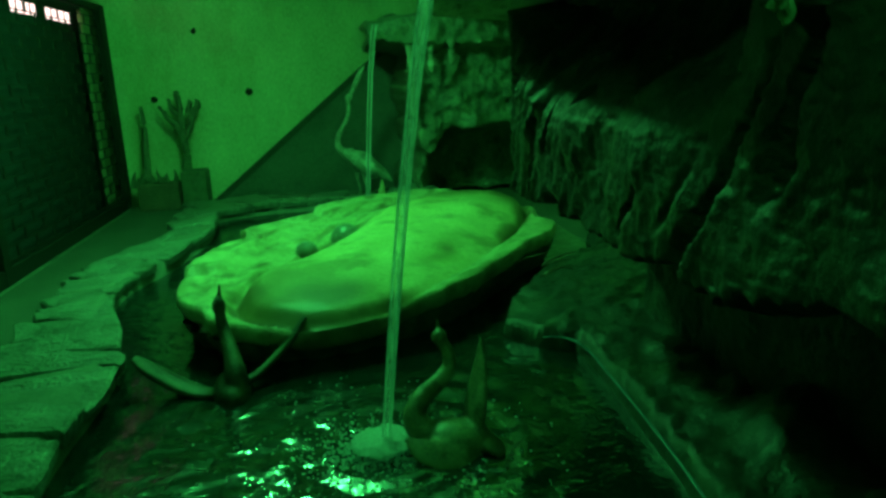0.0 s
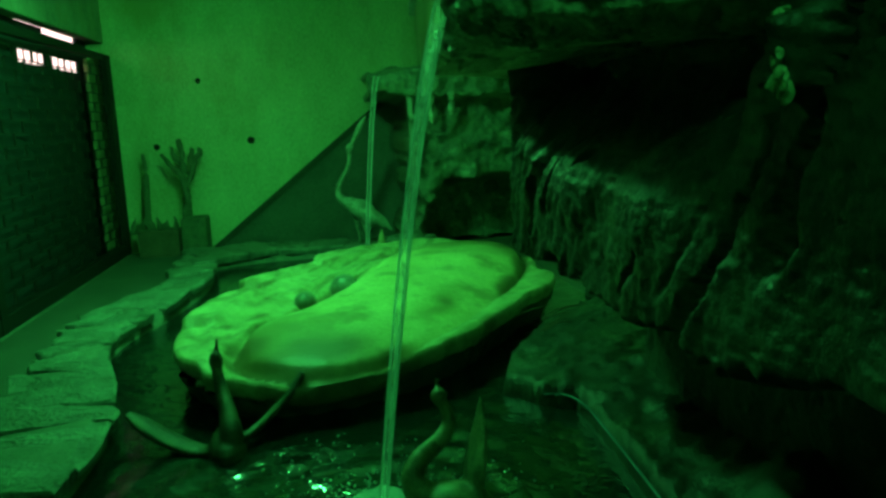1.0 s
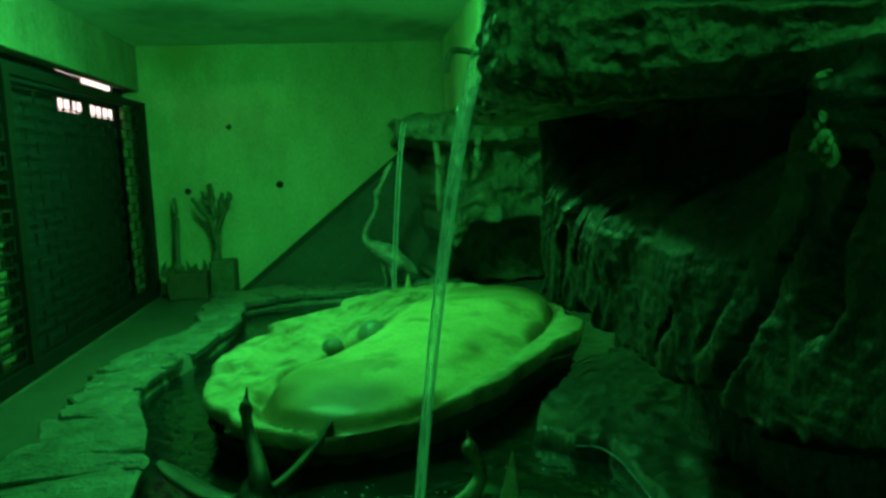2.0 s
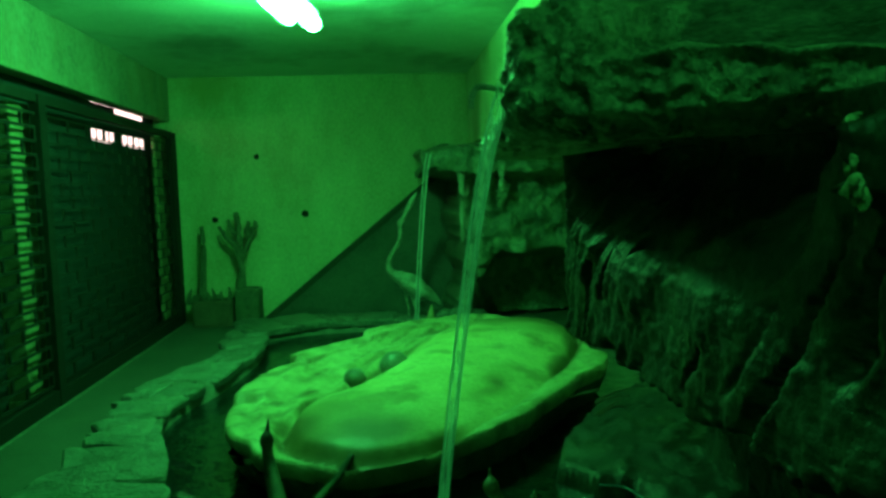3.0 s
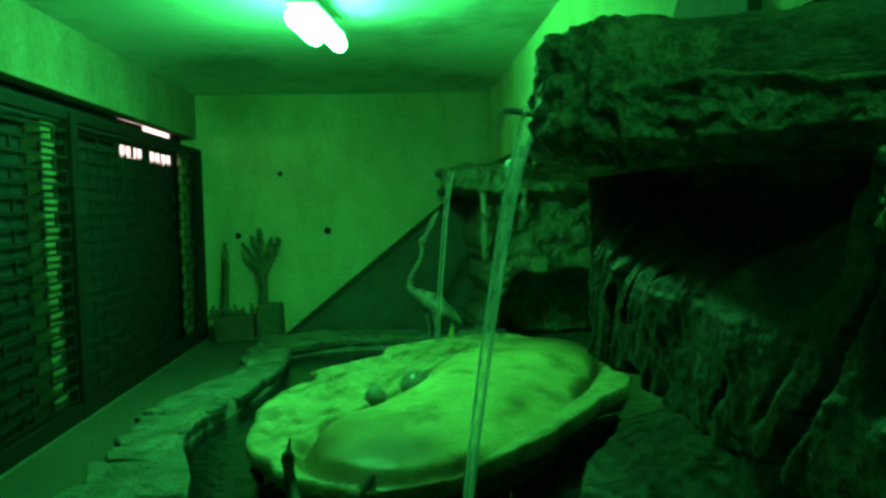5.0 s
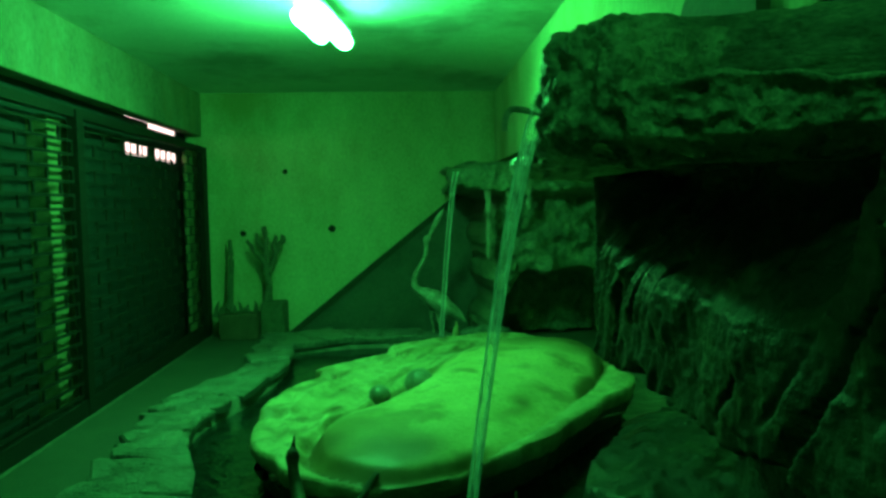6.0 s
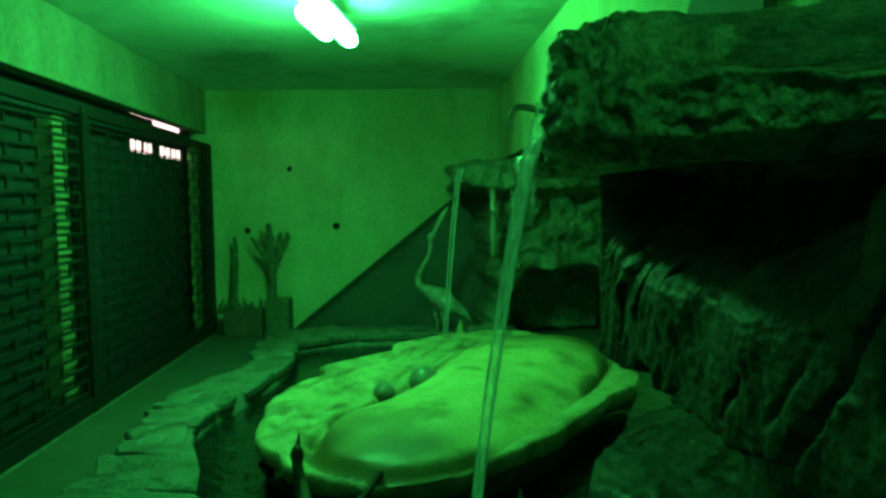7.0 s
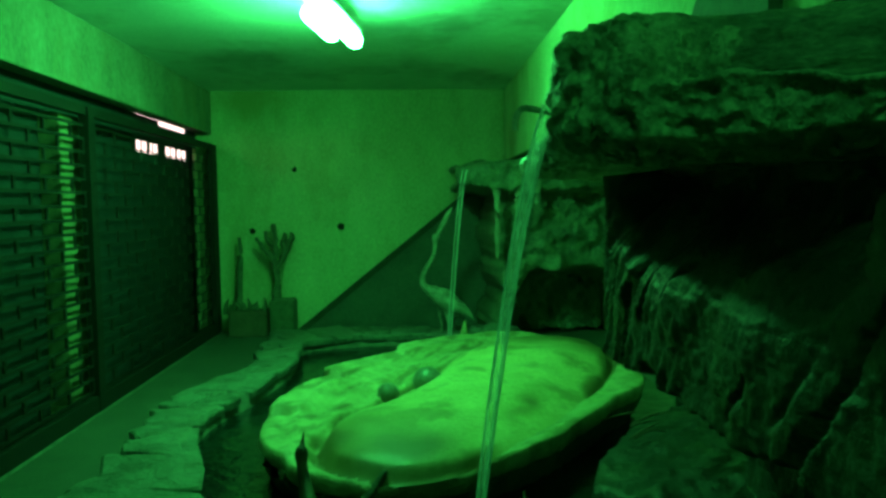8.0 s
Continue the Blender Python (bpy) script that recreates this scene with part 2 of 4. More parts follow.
def blob(bm, centre, radii, turn=0.0, tilt=0.0, seg=16):
    m = Matrix.Translation(centre) @ Matrix.Rotation(turn, 4, "Z") @ Matrix.Rotation(tilt, 4, "Y") @ Matrix.Diagonal((*radii, 1))
    bmesh.ops.create_uvsphere(bm, u_segments=seg, v_segments=seg // 2 + 2, radius=1.0, matrix=m)


def fbm(p, octaves=4):
    return noise.fractal(Vector(p), 0.8, 2.1, octaves)


def ridge(p):
    return 1 - abs(noise.noise(Vector(p))) * 2


def ease(a, b, t):
    t = max(0.0, min(1.0, (t - a) / (b - a)))
    return t * t * (3 - 2 * t)


def relief(y0, y1, z0, z1, ny, nz, face, back, lift=0.02):
    """A closed lump of rock: its front is x = face(y, z), roughened sideways too; its back is flat at x = back."""
    verts, faces = [], []
    for j in range(nz + 1):
        for i in range(ny + 1):
            y, z = y0 + (y1 - y0) * i / ny, z0 + (z1 - z0) * j / nz
            x = min(face(y, z), back - 0.005)
            inner = 0 < i < ny and 0 < j < nz
            dy = lift * noise.noise(Vector((x * 7, y * 7, z * 7 + 9))) if inner else 0
            dz = lift * noise.noise(Vector((x * 7 + 5, y * 7, z * 7))) if inner else 0
            verts.append((x, y + dy, z + dz))
    w = ny + 1
    for j in range(nz):
        for i in range(ny):
            a = j * w + i
            faces.append((a, a + 1, a + w + 1, a + w))
    rim = list(range(w)) + [j * w + ny for j in range(1, nz + 1)] + [nz * w + i for i in range(ny - 1, -1, -1)] + [j * w for j in range(nz - 1, 0, -1)]
    first = len(verts)
    for k in rim:
        verts.append((back, verts[k][1], verts[k][2]))
    m = len(rim)
    for k in range(m):
        faces.append((rim[k], first + k, first + (k + 1) % m, rim[(k + 1) % m]))
    faces.append(tuple(range(first, first + m)))
    return verts, faces


def inside(x, y, poly):
    hit = False
    for (x0, y0), (x1, y1) in zip(poly, poly[1:] + poly[:1]):
        if (y0 > y) != (y1 > y) and x < (x1 - x0) * (y - y0) / (y1 - y0) + x0:
            hit = not hit
    return hit


def edge_distance(x, y, poly):
    best = 9.0
    for (x0, y0), (x1, y1) in zip(poly, poly[1:] + poly[:1]):
        dx, dy = x1 - x0, y1 - y0
        t = max(0, min(1, ((x - x0) * dx + (y - y0) * dy) / (dx * dx + dy * dy)))
        best = min(best, math.hypot(x - x0 - t * dx, y - y0 - t * dy))
    return best


# ---- plan of the place ----
GATE_X, CEIL_Z, BACK_Y, FRONT_Y, RIGHT_X = -1.92, 2.83, 8.62, -1.6, 2.6
WATER_Z = 0.02
# pairs of points on the pond's stone edge: its inner and its outer line
EDGE = [((-0.42, 1.40), (-1.14, 1.40)), ((-0.56, 2.05), (-1.17, 2.05)), ((-0.62, 2.55), (-1.19, 2.70)), ((-0.62, 3.25), (-1.22, 3.22)),
        ((-0.76, 3.81), (-1.22, 3.85)), ((-0.92, 4.27), (-1.23, 4.22)), ((-0.95, 4.78), (-1.30, 4.75)), ((-0.79, 5.36), (-1.24, 5.38)),
        ((-0.67, 6.21), (-0.99, 6.02)), ((-0.70, 6.80), (-1.06, 6.75)), ((-0.70, 7.17), (-1.06, 7.65)), ((-0.25, 7.40), (-0.55, 7.96)),
        ((0.22, 7.42), (0.21, 7.90)), ((0.70, 7.38), (0.70, 7.82)), ((1.35, 7.28), (1.35, 7.70))]
INNER = [(p.x, p.y) for p in smooth_line([(*a, 0) for a, b in EDGE], 8)]
OUTER = [(p.x, p.y) for p in smooth_line([(*b, 0) for a, b in EDGE], 8)]
POND = INNER + [(2.2, 6.9), (2.3, 4.9), (1.7, 4.35), (1.32, 3.75), (1.2, 3.4), (1.35, 3.21), (1.5, 3.15), (1.5, 2.67), (1.46, 2.05), (1.40, 1.5), (1.1, 1.0), (0.2, 0.9)]

# ---- structure: floor, walls, ceiling ----
verts, faces, seen = [], [], {}
STEP = 0.08


def corner(i, j, z):
    if (i, j) not in seen:
        seen[i, j] = len(verts)
        x, y = -2.4 + i * STEP, FRONT_Y + j * STEP
        verts.append((x, y, z(x, y)))
    return seen[i, j]


for i in range(int(5.1 / STEP)):
    for j in range(int((BACK_Y - FRONT_Y + 0.3) / STEP)):
        x, y = -2.4 + (i + 0.5) * STEP, FRONT_Y + (j + 0.5) * STEP
        if not (inside(x, y, POND)):
            faces.append([corner(a, b, lambda x, y: 0.006 * noise.noise(Vector((x * 1.5, y * 1.5, 0)))) for a, b in ((i, j), (i + 1, j), (i + 1, j + 1), (i, j + 1))])
floor = tagged(new("floor", as_mesh("floor", verts, faces, CEMENT)), "worn grey cement floor beside the pond", "floor", kind="structure")

bm = box(-2.15, RIGHT_X, BACK_Y, BACK_Y + 0.2, -0.5, CEIL_Z)
wall_back = tagged(part("wall_back", bm, PLASTER), "stained pale plaster wall with small holes", "wall", kind="structure")
bm = box(-2.4, RIGHT_X, FRONT_Y - 0.2, FRONT_Y, -0.5, CEIL_Z)
tagged(part("wall_front", bm, PLASTER), "plain stained plaster wall", "wall", kind="structure")
bm = box(RIGHT_X, RIGHT_X + 0.2, FRONT_Y - 0.2, BACK_Y + 0.2, -0.5, CEIL_Z)
tagged(part("wall_right", bm, PLASTER), "plaster wall behind the artificial rocks", "wall", kind="structure")
bm = box(-2.7, RIGHT_X + 0.2, FRONT_Y - 0.2, BACK_Y + 0.2, CEIL_Z, CEIL_Z + 0.2)
tagged(part("ceiling", bm, CEILING), "damp stained plaster ceiling with pale patches", "ceiling", kind="structure")
bm = box(1.487, RIGHT_X, FRONT_Y, BACK_Y, 1.98, CEIL_Z - 0.002, 0.01)
tagged(part("wall_bulkhead", bm, PLASTER), "streaked plaster wall above the rocks", "wall", kind="structure")
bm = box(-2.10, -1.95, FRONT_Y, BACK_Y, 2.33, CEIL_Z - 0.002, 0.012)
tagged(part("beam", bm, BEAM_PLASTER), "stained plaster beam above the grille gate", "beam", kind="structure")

# the wall behind the grille: a dark shutter with two gaps at the top
shutter = thing("wall_gate", "dark teal shutter behind the iron grille", "wall", "structure")
SX0, SX1 = -2.165, -2.14
for y0, y1, spans in ((FRONT_Y, 6.82, [(-0.02, CEIL_Z)]), (6.82, 7.42, [(-0.02, 2.0), (2.11, 2.345), (2.385, CEIL_Z)]), (7.42, 7.6, [(-0.02, 2.30), (2.42, CEIL_Z)]),
                      (7.6, 8.3, [(-0.02, 2.0), (2.11, 2.30), (2.42, CEIL_Z)]), (8.3, BACK_Y, [(-0.02, CEIL_Z)])):
    for z0, z1 in spans:
        part("panel", box(SX0, SX1, y0, y1, z0, z1), SHUTTER, shutter)
for y0, y1 in ((6.82, 7.42), (7.6, 8.3)):
    for k in range(1, 4):
        y = y0 + (y1 - y0) * k / 4
        part("bar", box(SX0 + 0.008, SX1 - 0.008, y - 0.008, y + 0.008, 2.0, 2.11), IRON, shutter)

# ---- stair along the back wall ----
stair = thing("staircase", "dark painted closed side of a stair against the wall", "staircase", "structure")
bm = bmesh.new()
SLOPE = 0.797
y0, y1 = 8.56, BACK_Y
xa, xb = -0.96, 1.5
quad = [(xa, 0.0), (xb, 0.0), (xb, (xb - xa) * SLOPE), ]
lo = [bm.verts.new((x, y0, z)) for x, z in quad]
hi = [bm.verts.new((x, y1, z)) for x, z in quad]
bm.faces.new(lo), bm.faces.new(hi[::-1])
for k in range(3):
    bm.faces.new((lo[k], lo[(k + 1) % 3], hi[(k + 1) % 3], hi[k]))
part("side_panel", bm, STAIR_PAINT, stair)
bm = bmesh.new()
quad = [(xa - 0.06, 0.0), (xa + 0.05, 0.0), (xb, (xb - xa - 0.05) * SLOPE), (xb, (xb - xa + 0.06) * SLOPE)]
lo = [bm.verts.new((x, y0 - 0.03, z)) for x, z in quad]
hi = [bm.verts.new((x, y1, z)) for x, z in quad]
bm.faces.new(lo), bm.faces.new(hi[::-1])
for k in range(4):
    bm.faces.new((lo[k], lo[(k + 1) % 4], hi[(k + 1) % 4], hi[k]))
part("stringer", bm, STRINGER, stair, "black stringer board along the slope")

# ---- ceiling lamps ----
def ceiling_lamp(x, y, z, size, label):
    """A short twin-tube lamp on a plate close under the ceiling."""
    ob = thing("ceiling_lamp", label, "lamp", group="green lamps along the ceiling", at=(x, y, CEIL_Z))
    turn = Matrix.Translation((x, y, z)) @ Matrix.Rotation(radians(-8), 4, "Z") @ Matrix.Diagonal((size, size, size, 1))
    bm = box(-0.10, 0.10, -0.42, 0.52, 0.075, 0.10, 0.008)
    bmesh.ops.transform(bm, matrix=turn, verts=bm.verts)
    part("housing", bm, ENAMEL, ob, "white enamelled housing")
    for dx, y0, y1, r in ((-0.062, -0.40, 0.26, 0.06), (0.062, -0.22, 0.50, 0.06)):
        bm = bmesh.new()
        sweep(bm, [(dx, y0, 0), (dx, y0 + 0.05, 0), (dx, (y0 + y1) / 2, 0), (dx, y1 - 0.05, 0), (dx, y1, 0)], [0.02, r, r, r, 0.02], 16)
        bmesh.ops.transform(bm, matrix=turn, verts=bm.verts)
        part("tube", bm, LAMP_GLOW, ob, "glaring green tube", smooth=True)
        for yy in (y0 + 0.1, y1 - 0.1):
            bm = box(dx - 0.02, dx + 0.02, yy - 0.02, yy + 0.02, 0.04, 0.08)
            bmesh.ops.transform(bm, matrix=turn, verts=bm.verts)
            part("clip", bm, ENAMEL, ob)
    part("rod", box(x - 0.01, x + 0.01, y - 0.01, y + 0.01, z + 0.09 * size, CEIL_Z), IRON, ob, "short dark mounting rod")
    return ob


ceiling_lamp(-0.11, 4.80, 2.62, 0.9, "glaring green twin-tube lamp close under the ceiling")
# unseen fill lamp, added to brighten the front of the rock ledge
ceiling_lamp(0.70, 0.40, 2.68, 0.29, "unseen green fill lamp added under the ceiling above the near pond")

# ---- grille gate ----
gate = thing("grille_gate", "dark iron rolling grille in a brick-bond pattern, closed", "gate", at=(GATE_X, 6.0, 0))
G0, G1, ROWS_Z = 2.9, 8.5, [0.16 + 0.095 * k for k in range(21)]


def bar_mesh(name, sx, sy, sz):
    me = bpy.data.meshes.new(name)
    b = box(-sx / 2, sx / 2, -sy / 2, sy / 2, -sz / 2, sz / 2)
    b.to_mesh(me)
    b.free()
    me.materials.append(IRON)
    return me


for name, size, spots in (("post", (0.07, 0.10, 2.18), [(5.32, 1.09), (8.42, 1.09), (2.9, 1.09)]),):
    me = bar_mesh(name, *size)
    for y, z in spots:
        ob = hang(new(name, me), None)
        ob.location = (GATE_X + 0.005, y, z + 0.01)
        hang(ob, gate)
part("bottom_rail", box(-1.965, -1.885, G0, G1, 0.005, 0.13, 0.006), IRON, gate)
part("top_rail", box(-1.955, -1.895, G0, G1, 2.13, 2.20, 0.006), IRON, gate)
part("end_plate", box(-1.97, -1.90, 8.47, 8.615, 0.0, 2.2, 0.004), IRON, gate)
spans = [(bar_mesh("rod", 0.012, 5.27 - G0, 0.022), (G0 + 5.27) / 2), (bar_mesh("rod", 0.008, G1 - 5.37, 0.011), (5.37 + G1) / 2)]
link = bar_mesh("link", 0.012, 0.026, 0.095)
for k, z in enumerate(ROWS_Z):
    for rod, y in spans:
        ob = new("rod", rod)
        ob.location = (GATE_X, y, z)
        hang(ob, gate)
for k, z in enumerate(ROWS_Z[:-1]):
    y = G0 + 0.2 + (0.18 if k % 2 else 0.0)
    while y < G1 - 0.1:
        if y > 3.6:
            ob = new("link", link)
            ob.location = (GATE_X, y, z + 0.0475)
            hang(ob, gate)
        y += 0.36
sill = tagged(part("door_sill", box(-2.14, -1.87, FRONT_Y, BACK_Y - 0.02, -0.02, 0.012, 0.004), MORTAR), "low cement sill under the grille", "sill", kind="structure")

for y0, y1, x0 in ((5.09, 5.38, -2.14), (8.15, 8.40, -2.04)):
    pilaster = thing("pilaster", "pale yellowish pilaster standing behind the grille", "pilaster", group="pilasters behind the grille", at=(-2.05, (y0 + y1) / 2, 0.012))
    part("shaft", box(x0, -2.0, y0, y1, 0.11, 2.13, 0.008), PILASTER, pilaster)
    part("plinth", box(x0, -1.99, y0 - 0.008, y1 + 0.008, 0.012, 0.11, 0.005), PILASTER, pilaster)
bm = box(-2.75, -2.73, 7.2, 10.6, 1.9, 2.78)
tagged(part("backdrop", bm, STREET_GLOW), "pinkish street light seen through the gaps", "backdrop", kind="structure")

# ---- pond: basin, edge, water ----
verts, faces = [], []
for x, y in POND:
    verts += [(x, y, -0.45), (x, y, 0.0)]
m = len(POND)
for k in range(m):
    q = (k + 1) % m
    faces.append((2 * k, 2 * q, 2 * q + 1, 2 * k + 1))
faces.append(tuple(range(0, 2 * m, 2)))
tagged(new("pond_basin", as_mesh("pond_basin", verts, faces, BASIN, False)), "algae-dark sunken basin of the pond", "pond", kind="structure")

curb = thing("pond_curb", "curved pond edge of rough pale flagstones", "curb", "structure")
verts, faces = [], []
for k, ((ax, ay), (bx, by)) in enumerate(zip(INNER, OUTER)):
    wob = 0.012 * noise.noise(Vector((k * 0.7, 0, 0)))
    ux, uy = (bx - ax), (by - ay)
    verts += [(ax, ay, -0.45), (ax, ay, 0.118 + wob), (ax + 0.1 * ux, ay + 0.1 * uy, 0.143 + 1.6 * wob), (bx - 0.1 * ux, by - 0.1 * uy, 0.136 + 1.6 * wob), (bx, by, 0.09), (bx + 0.05 * ux, by + 0.05 * uy, -0.02)]
n = len(INNER)
for k in range(n - 1):
    for j in range(5):
        faces.append((6 * k + j, 6 * k + j + 1, 6 * k + j + 7, 6 * k + j + 6))
hang(new("core", as_mesh("core", verts, faces, MORTAR)), curb, "grey mortar bed")


def along(line, s):
    s = max(0, min(len(line) - 1.001, s))
    i = int(s)
    return Vector((*line[i], 0)).lerp(Vector((*line[i + 1], 0)), s - i)


rng = random.Random(4)
s, skew = 2.0, 0.0
while s < n - 3:
    span = rng.uniform(3.0, 7.0)
    e = min(s + span, n - 2)
    sides = [(-0.06, 1.04)] if rng.random() < 0.75 else [(-0.05, rng.uniform(0.45, 0.6)), (rng.uniform(0.56, 0.62), 1.05)]
    for w0, w1 in sides:
        ring = []
        lean0, lean1, bulge = skew, rng.uniform(-0.9, 0.9), rng.uniform(-0.05, 0.16)
        path = [(s + 0.08 - lean0, w0), ((s + e) / 2, w0 - 0.03), (e - 0.08 - lean1, w0), (e + rng.uniform(-0.15, 0.1), (w0 + w1) / 2), (e - 0.08 + lean1, w1 + rng.uniform(-0.12, 0.1)),
                ((s + e) / 2, w1 + bulge), (s + 0.08 + lean0, w1 + rng.uniform(-0.12, 0.1)), (s + rng.uniform(-0.1, 0.15), (w0 + w1) / 2)]
        skew = lean1
        fine = []
        for a, b in zip(path, path[1:] + path[:1]):
            for k in range(5):
                fine.append((a[0] + (b[0] - a[0]) * k / 5, a[1] + (b[1] - a[1]) * k / 5))
        for ss, ww in fine:
            p = along(INNER, ss).lerp(along(OUTER, ss), ww)
            loose = 0.25 + 0.9 * max(0.0, min(1.0, ww))
            ring.append(p + (Vector((noise.noise(p * 5), noise.noise(p * 5 + Vector((9, 0, 0))), 0)) * 0.06 + Vector((noise.noise(p * 19), noise.noise(p * 19 + Vector((9, 0, 0))), 0)) * 0.02) * loose)
        c = sum(ring, Vector()) / len(ring)
        tx, ty = rng.uniform(-0.04, 0.04), rng.uniform(-0.04, 0.04)
        top = 0.145 + rng.uniform(-0.012, 0.016)
        bm = bmesh.new()
        rings = []
        for shrink, z in ((0.96, 0.085), (1.0, top - 0.014), (0.95, top - 0.002), (0.55, top + 0.004)):
            rings.append([bm.verts.new((c.x + (p.x - c.x) * shrink, c.y + (p.y - c.y) * shrink,
                                        z + (p.x - c.x) * tx + (p.y - c.y) * ty + (0.007 * noise.noise(p * 14) if z > 0.1 else 0))) for p in ring])
        k = len(ring)
        for a, b in zip(rings, rings[1:]):
            for i in range(k):
                bm.faces.new((a[i], a[(i + 1) % k], b[(i + 1) % k], b[i]))
        bm.faces.new(rings[-1])
        part("stone", bm, FLAGSTONE, curb)
    s = e

# water sheet with ripples that run out from the fall
LAND = Vector((0.54, 2.44))
verts, faces, seen = [], [], {}
STEP = 0.035


def ripple(x, y):
    d = math.hypot(x - LAND.x, y - LAND.y)
    near = math.exp(-d / 0.55)
    chop = noise.noise(Vector((x * 9, y * 9, 1))) * 0.6 + noise.noise(Vector((x * 21, y * 21, 3))) * 0.3
    return WATER_Z + 0.012 * near * math.sin(d * 38) * (0.6 + 0.6 * noise.noise(Vector((x * 4, y * 4, 0)))) + (0.0045 + 0.016 * near) * chop


def sheet_corner(i, j):
    if (i, j) not in seen:
        seen[i, j] = len(verts)
        x, y = -1.1 + i * STEP, 0.85 + j * STEP
        verts.append((x, y, ripple(x, y)))
    return seen[i, j]


for i in range(int(3.5 / STEP)):
    for j in range(int(6.6 / STEP)):
        x, y = -1.1 + (i + 0.5) * STEP, 0.85 + (j + 0.5) * STEP
        if inside(x, y, POND) or edge_distance(x, y, POND) < 0.03:
            faces.append([sheet_corner(a, b) for a, b in ((i, j), (i + 1, j), (i + 1, j + 1), (i, j + 1))])
tagged(new("water", as_mesh("water", verts, faces, WATER)), "dark rippled pond water with green glints", "water", kind="structure")

# rough bank on the far side of the pond
verts, faces = [], []
NX, NY = 60, 200
for j in range(NY + 1):
    for i in range(NX + 1):
        x, y = 1.05 + 1.5 * i / NX, 0.6 + 4.6 * j / NY
        d = edge_distance(x, y, POND) * (-1 if inside(x, y, POND) else 1)
        z = -0.3 + 0.42 * ease(-0.05, 0.03, d) + 0.06 * ease(0.0, 0.5, d)
        z += (0.022 * fbm((x * 4, y * 4, 2)) + 0.022 * fbm((x * 11, y * 11, 5)) + 0.012 * fbm((x * 30, y * 30, 5))) * ease(-0.02, 0.06, d)
        z += 0.16 * math.exp(-((x - 1.85) ** 2 + (y - 1.95) ** 2) / 0.035)
        verts.append((x, y, z))
for j in range(NY):
    for i in range(NX):
        a = j * (NX + 1) + i
        faces.append((a, a + 1, a + NX + 2, a + NX + 1))
tagged(new("rock_bank", as_mesh("rock_bank", verts, faces, SHADED_ROCK)), "rough mossy cement bank beside the pond", "bank", kind="structure")

bm = bmesh.new()
sweep(bm, [(1.36, 3.20, 0.085), (1.46, 3.16, 0.085), (1.495, 3.0, 0.095), (1.485, 2.7, 0.10), (1.455, 2.1, 0.10), (1.40, 1.55, 0.10)], [0.005] * 6, 8)
tagged(part("garden_hose", bm, HOSE, smooth=True), "thin bluish hose laid along the pond rim", "hose")

# ---- giant clam ----
clam = thing("giant_clam", "giant open cream clam shell with dark outside, in the pond", "shell", at=(0.72, 4.85, -0.4))
CC, CA, CB, CD = Vector((0.72, 4.85)), 1.77, 0.99, radians(60.6)


def rim_out(th):
    """Outline of the shell at the angle th from its long axis, with broken, overlapping growth plates along one side."""
    r = 1.0 / math.sqrt((math.cos(th) / CA) ** 2 + (math.sin(th) / CB) ** 2)
    deg = math.degrees(th) % 360
    r *= 1 + 0.006 * math.sin(7 * th) + 0.008 * noise.noise(Vector((math.cos(th) * 4, math.sin(th) * 4, 0)))
    r *= 1 - 0.04 * math.exp(-((deg - 165) / 32) ** 2) + 0.05 * math.exp(-((deg - 18) / 16) ** 2)
    if 52 < deg < 100:
        r *= 1 + 0.05 * ((deg - 52) / 48)
    elif 4 < deg <= 52:
        r *= 1 + 0.05 * ((deg - 4) / 48)
    if 270 < deg < 316:
        r *= 1 + 0.13 * ease(270, 294, deg) * (1 - ease(298, 314, deg))
    return r


def clam_point(th, f, z):
    r = rim_out(th) * f
    x, y = r * math.cos(th), r * math.sin(th)
    c, s = math.cos(CD), math.sin(CD)
    return Vector((CC.x + x * c - y * s, CC.y + x * s + y * c, z))


def local(p):
    """Along the long axis and across it (positive away from the camera's side), both from -1 to 1."""
    dx, dy = p.x - CC.x, p.y - CC.y
    c, s = math.cos(CD), math.sin(CD)
    return (dx * c + dy * s) / CA, (-dx * s + dy * c) / CB


RIM_Z = 0.25


def body_ring(u, v):
    """0 at the heart of the pillow, 1 at its edge: long and blunt, close to the near rim, notched where the pearls lie."""
    return (abs((u - 0.005) / 0.885) ** 2.5 + abs((v + 0.20) / 0.62) ** 2.3) ** 0.42


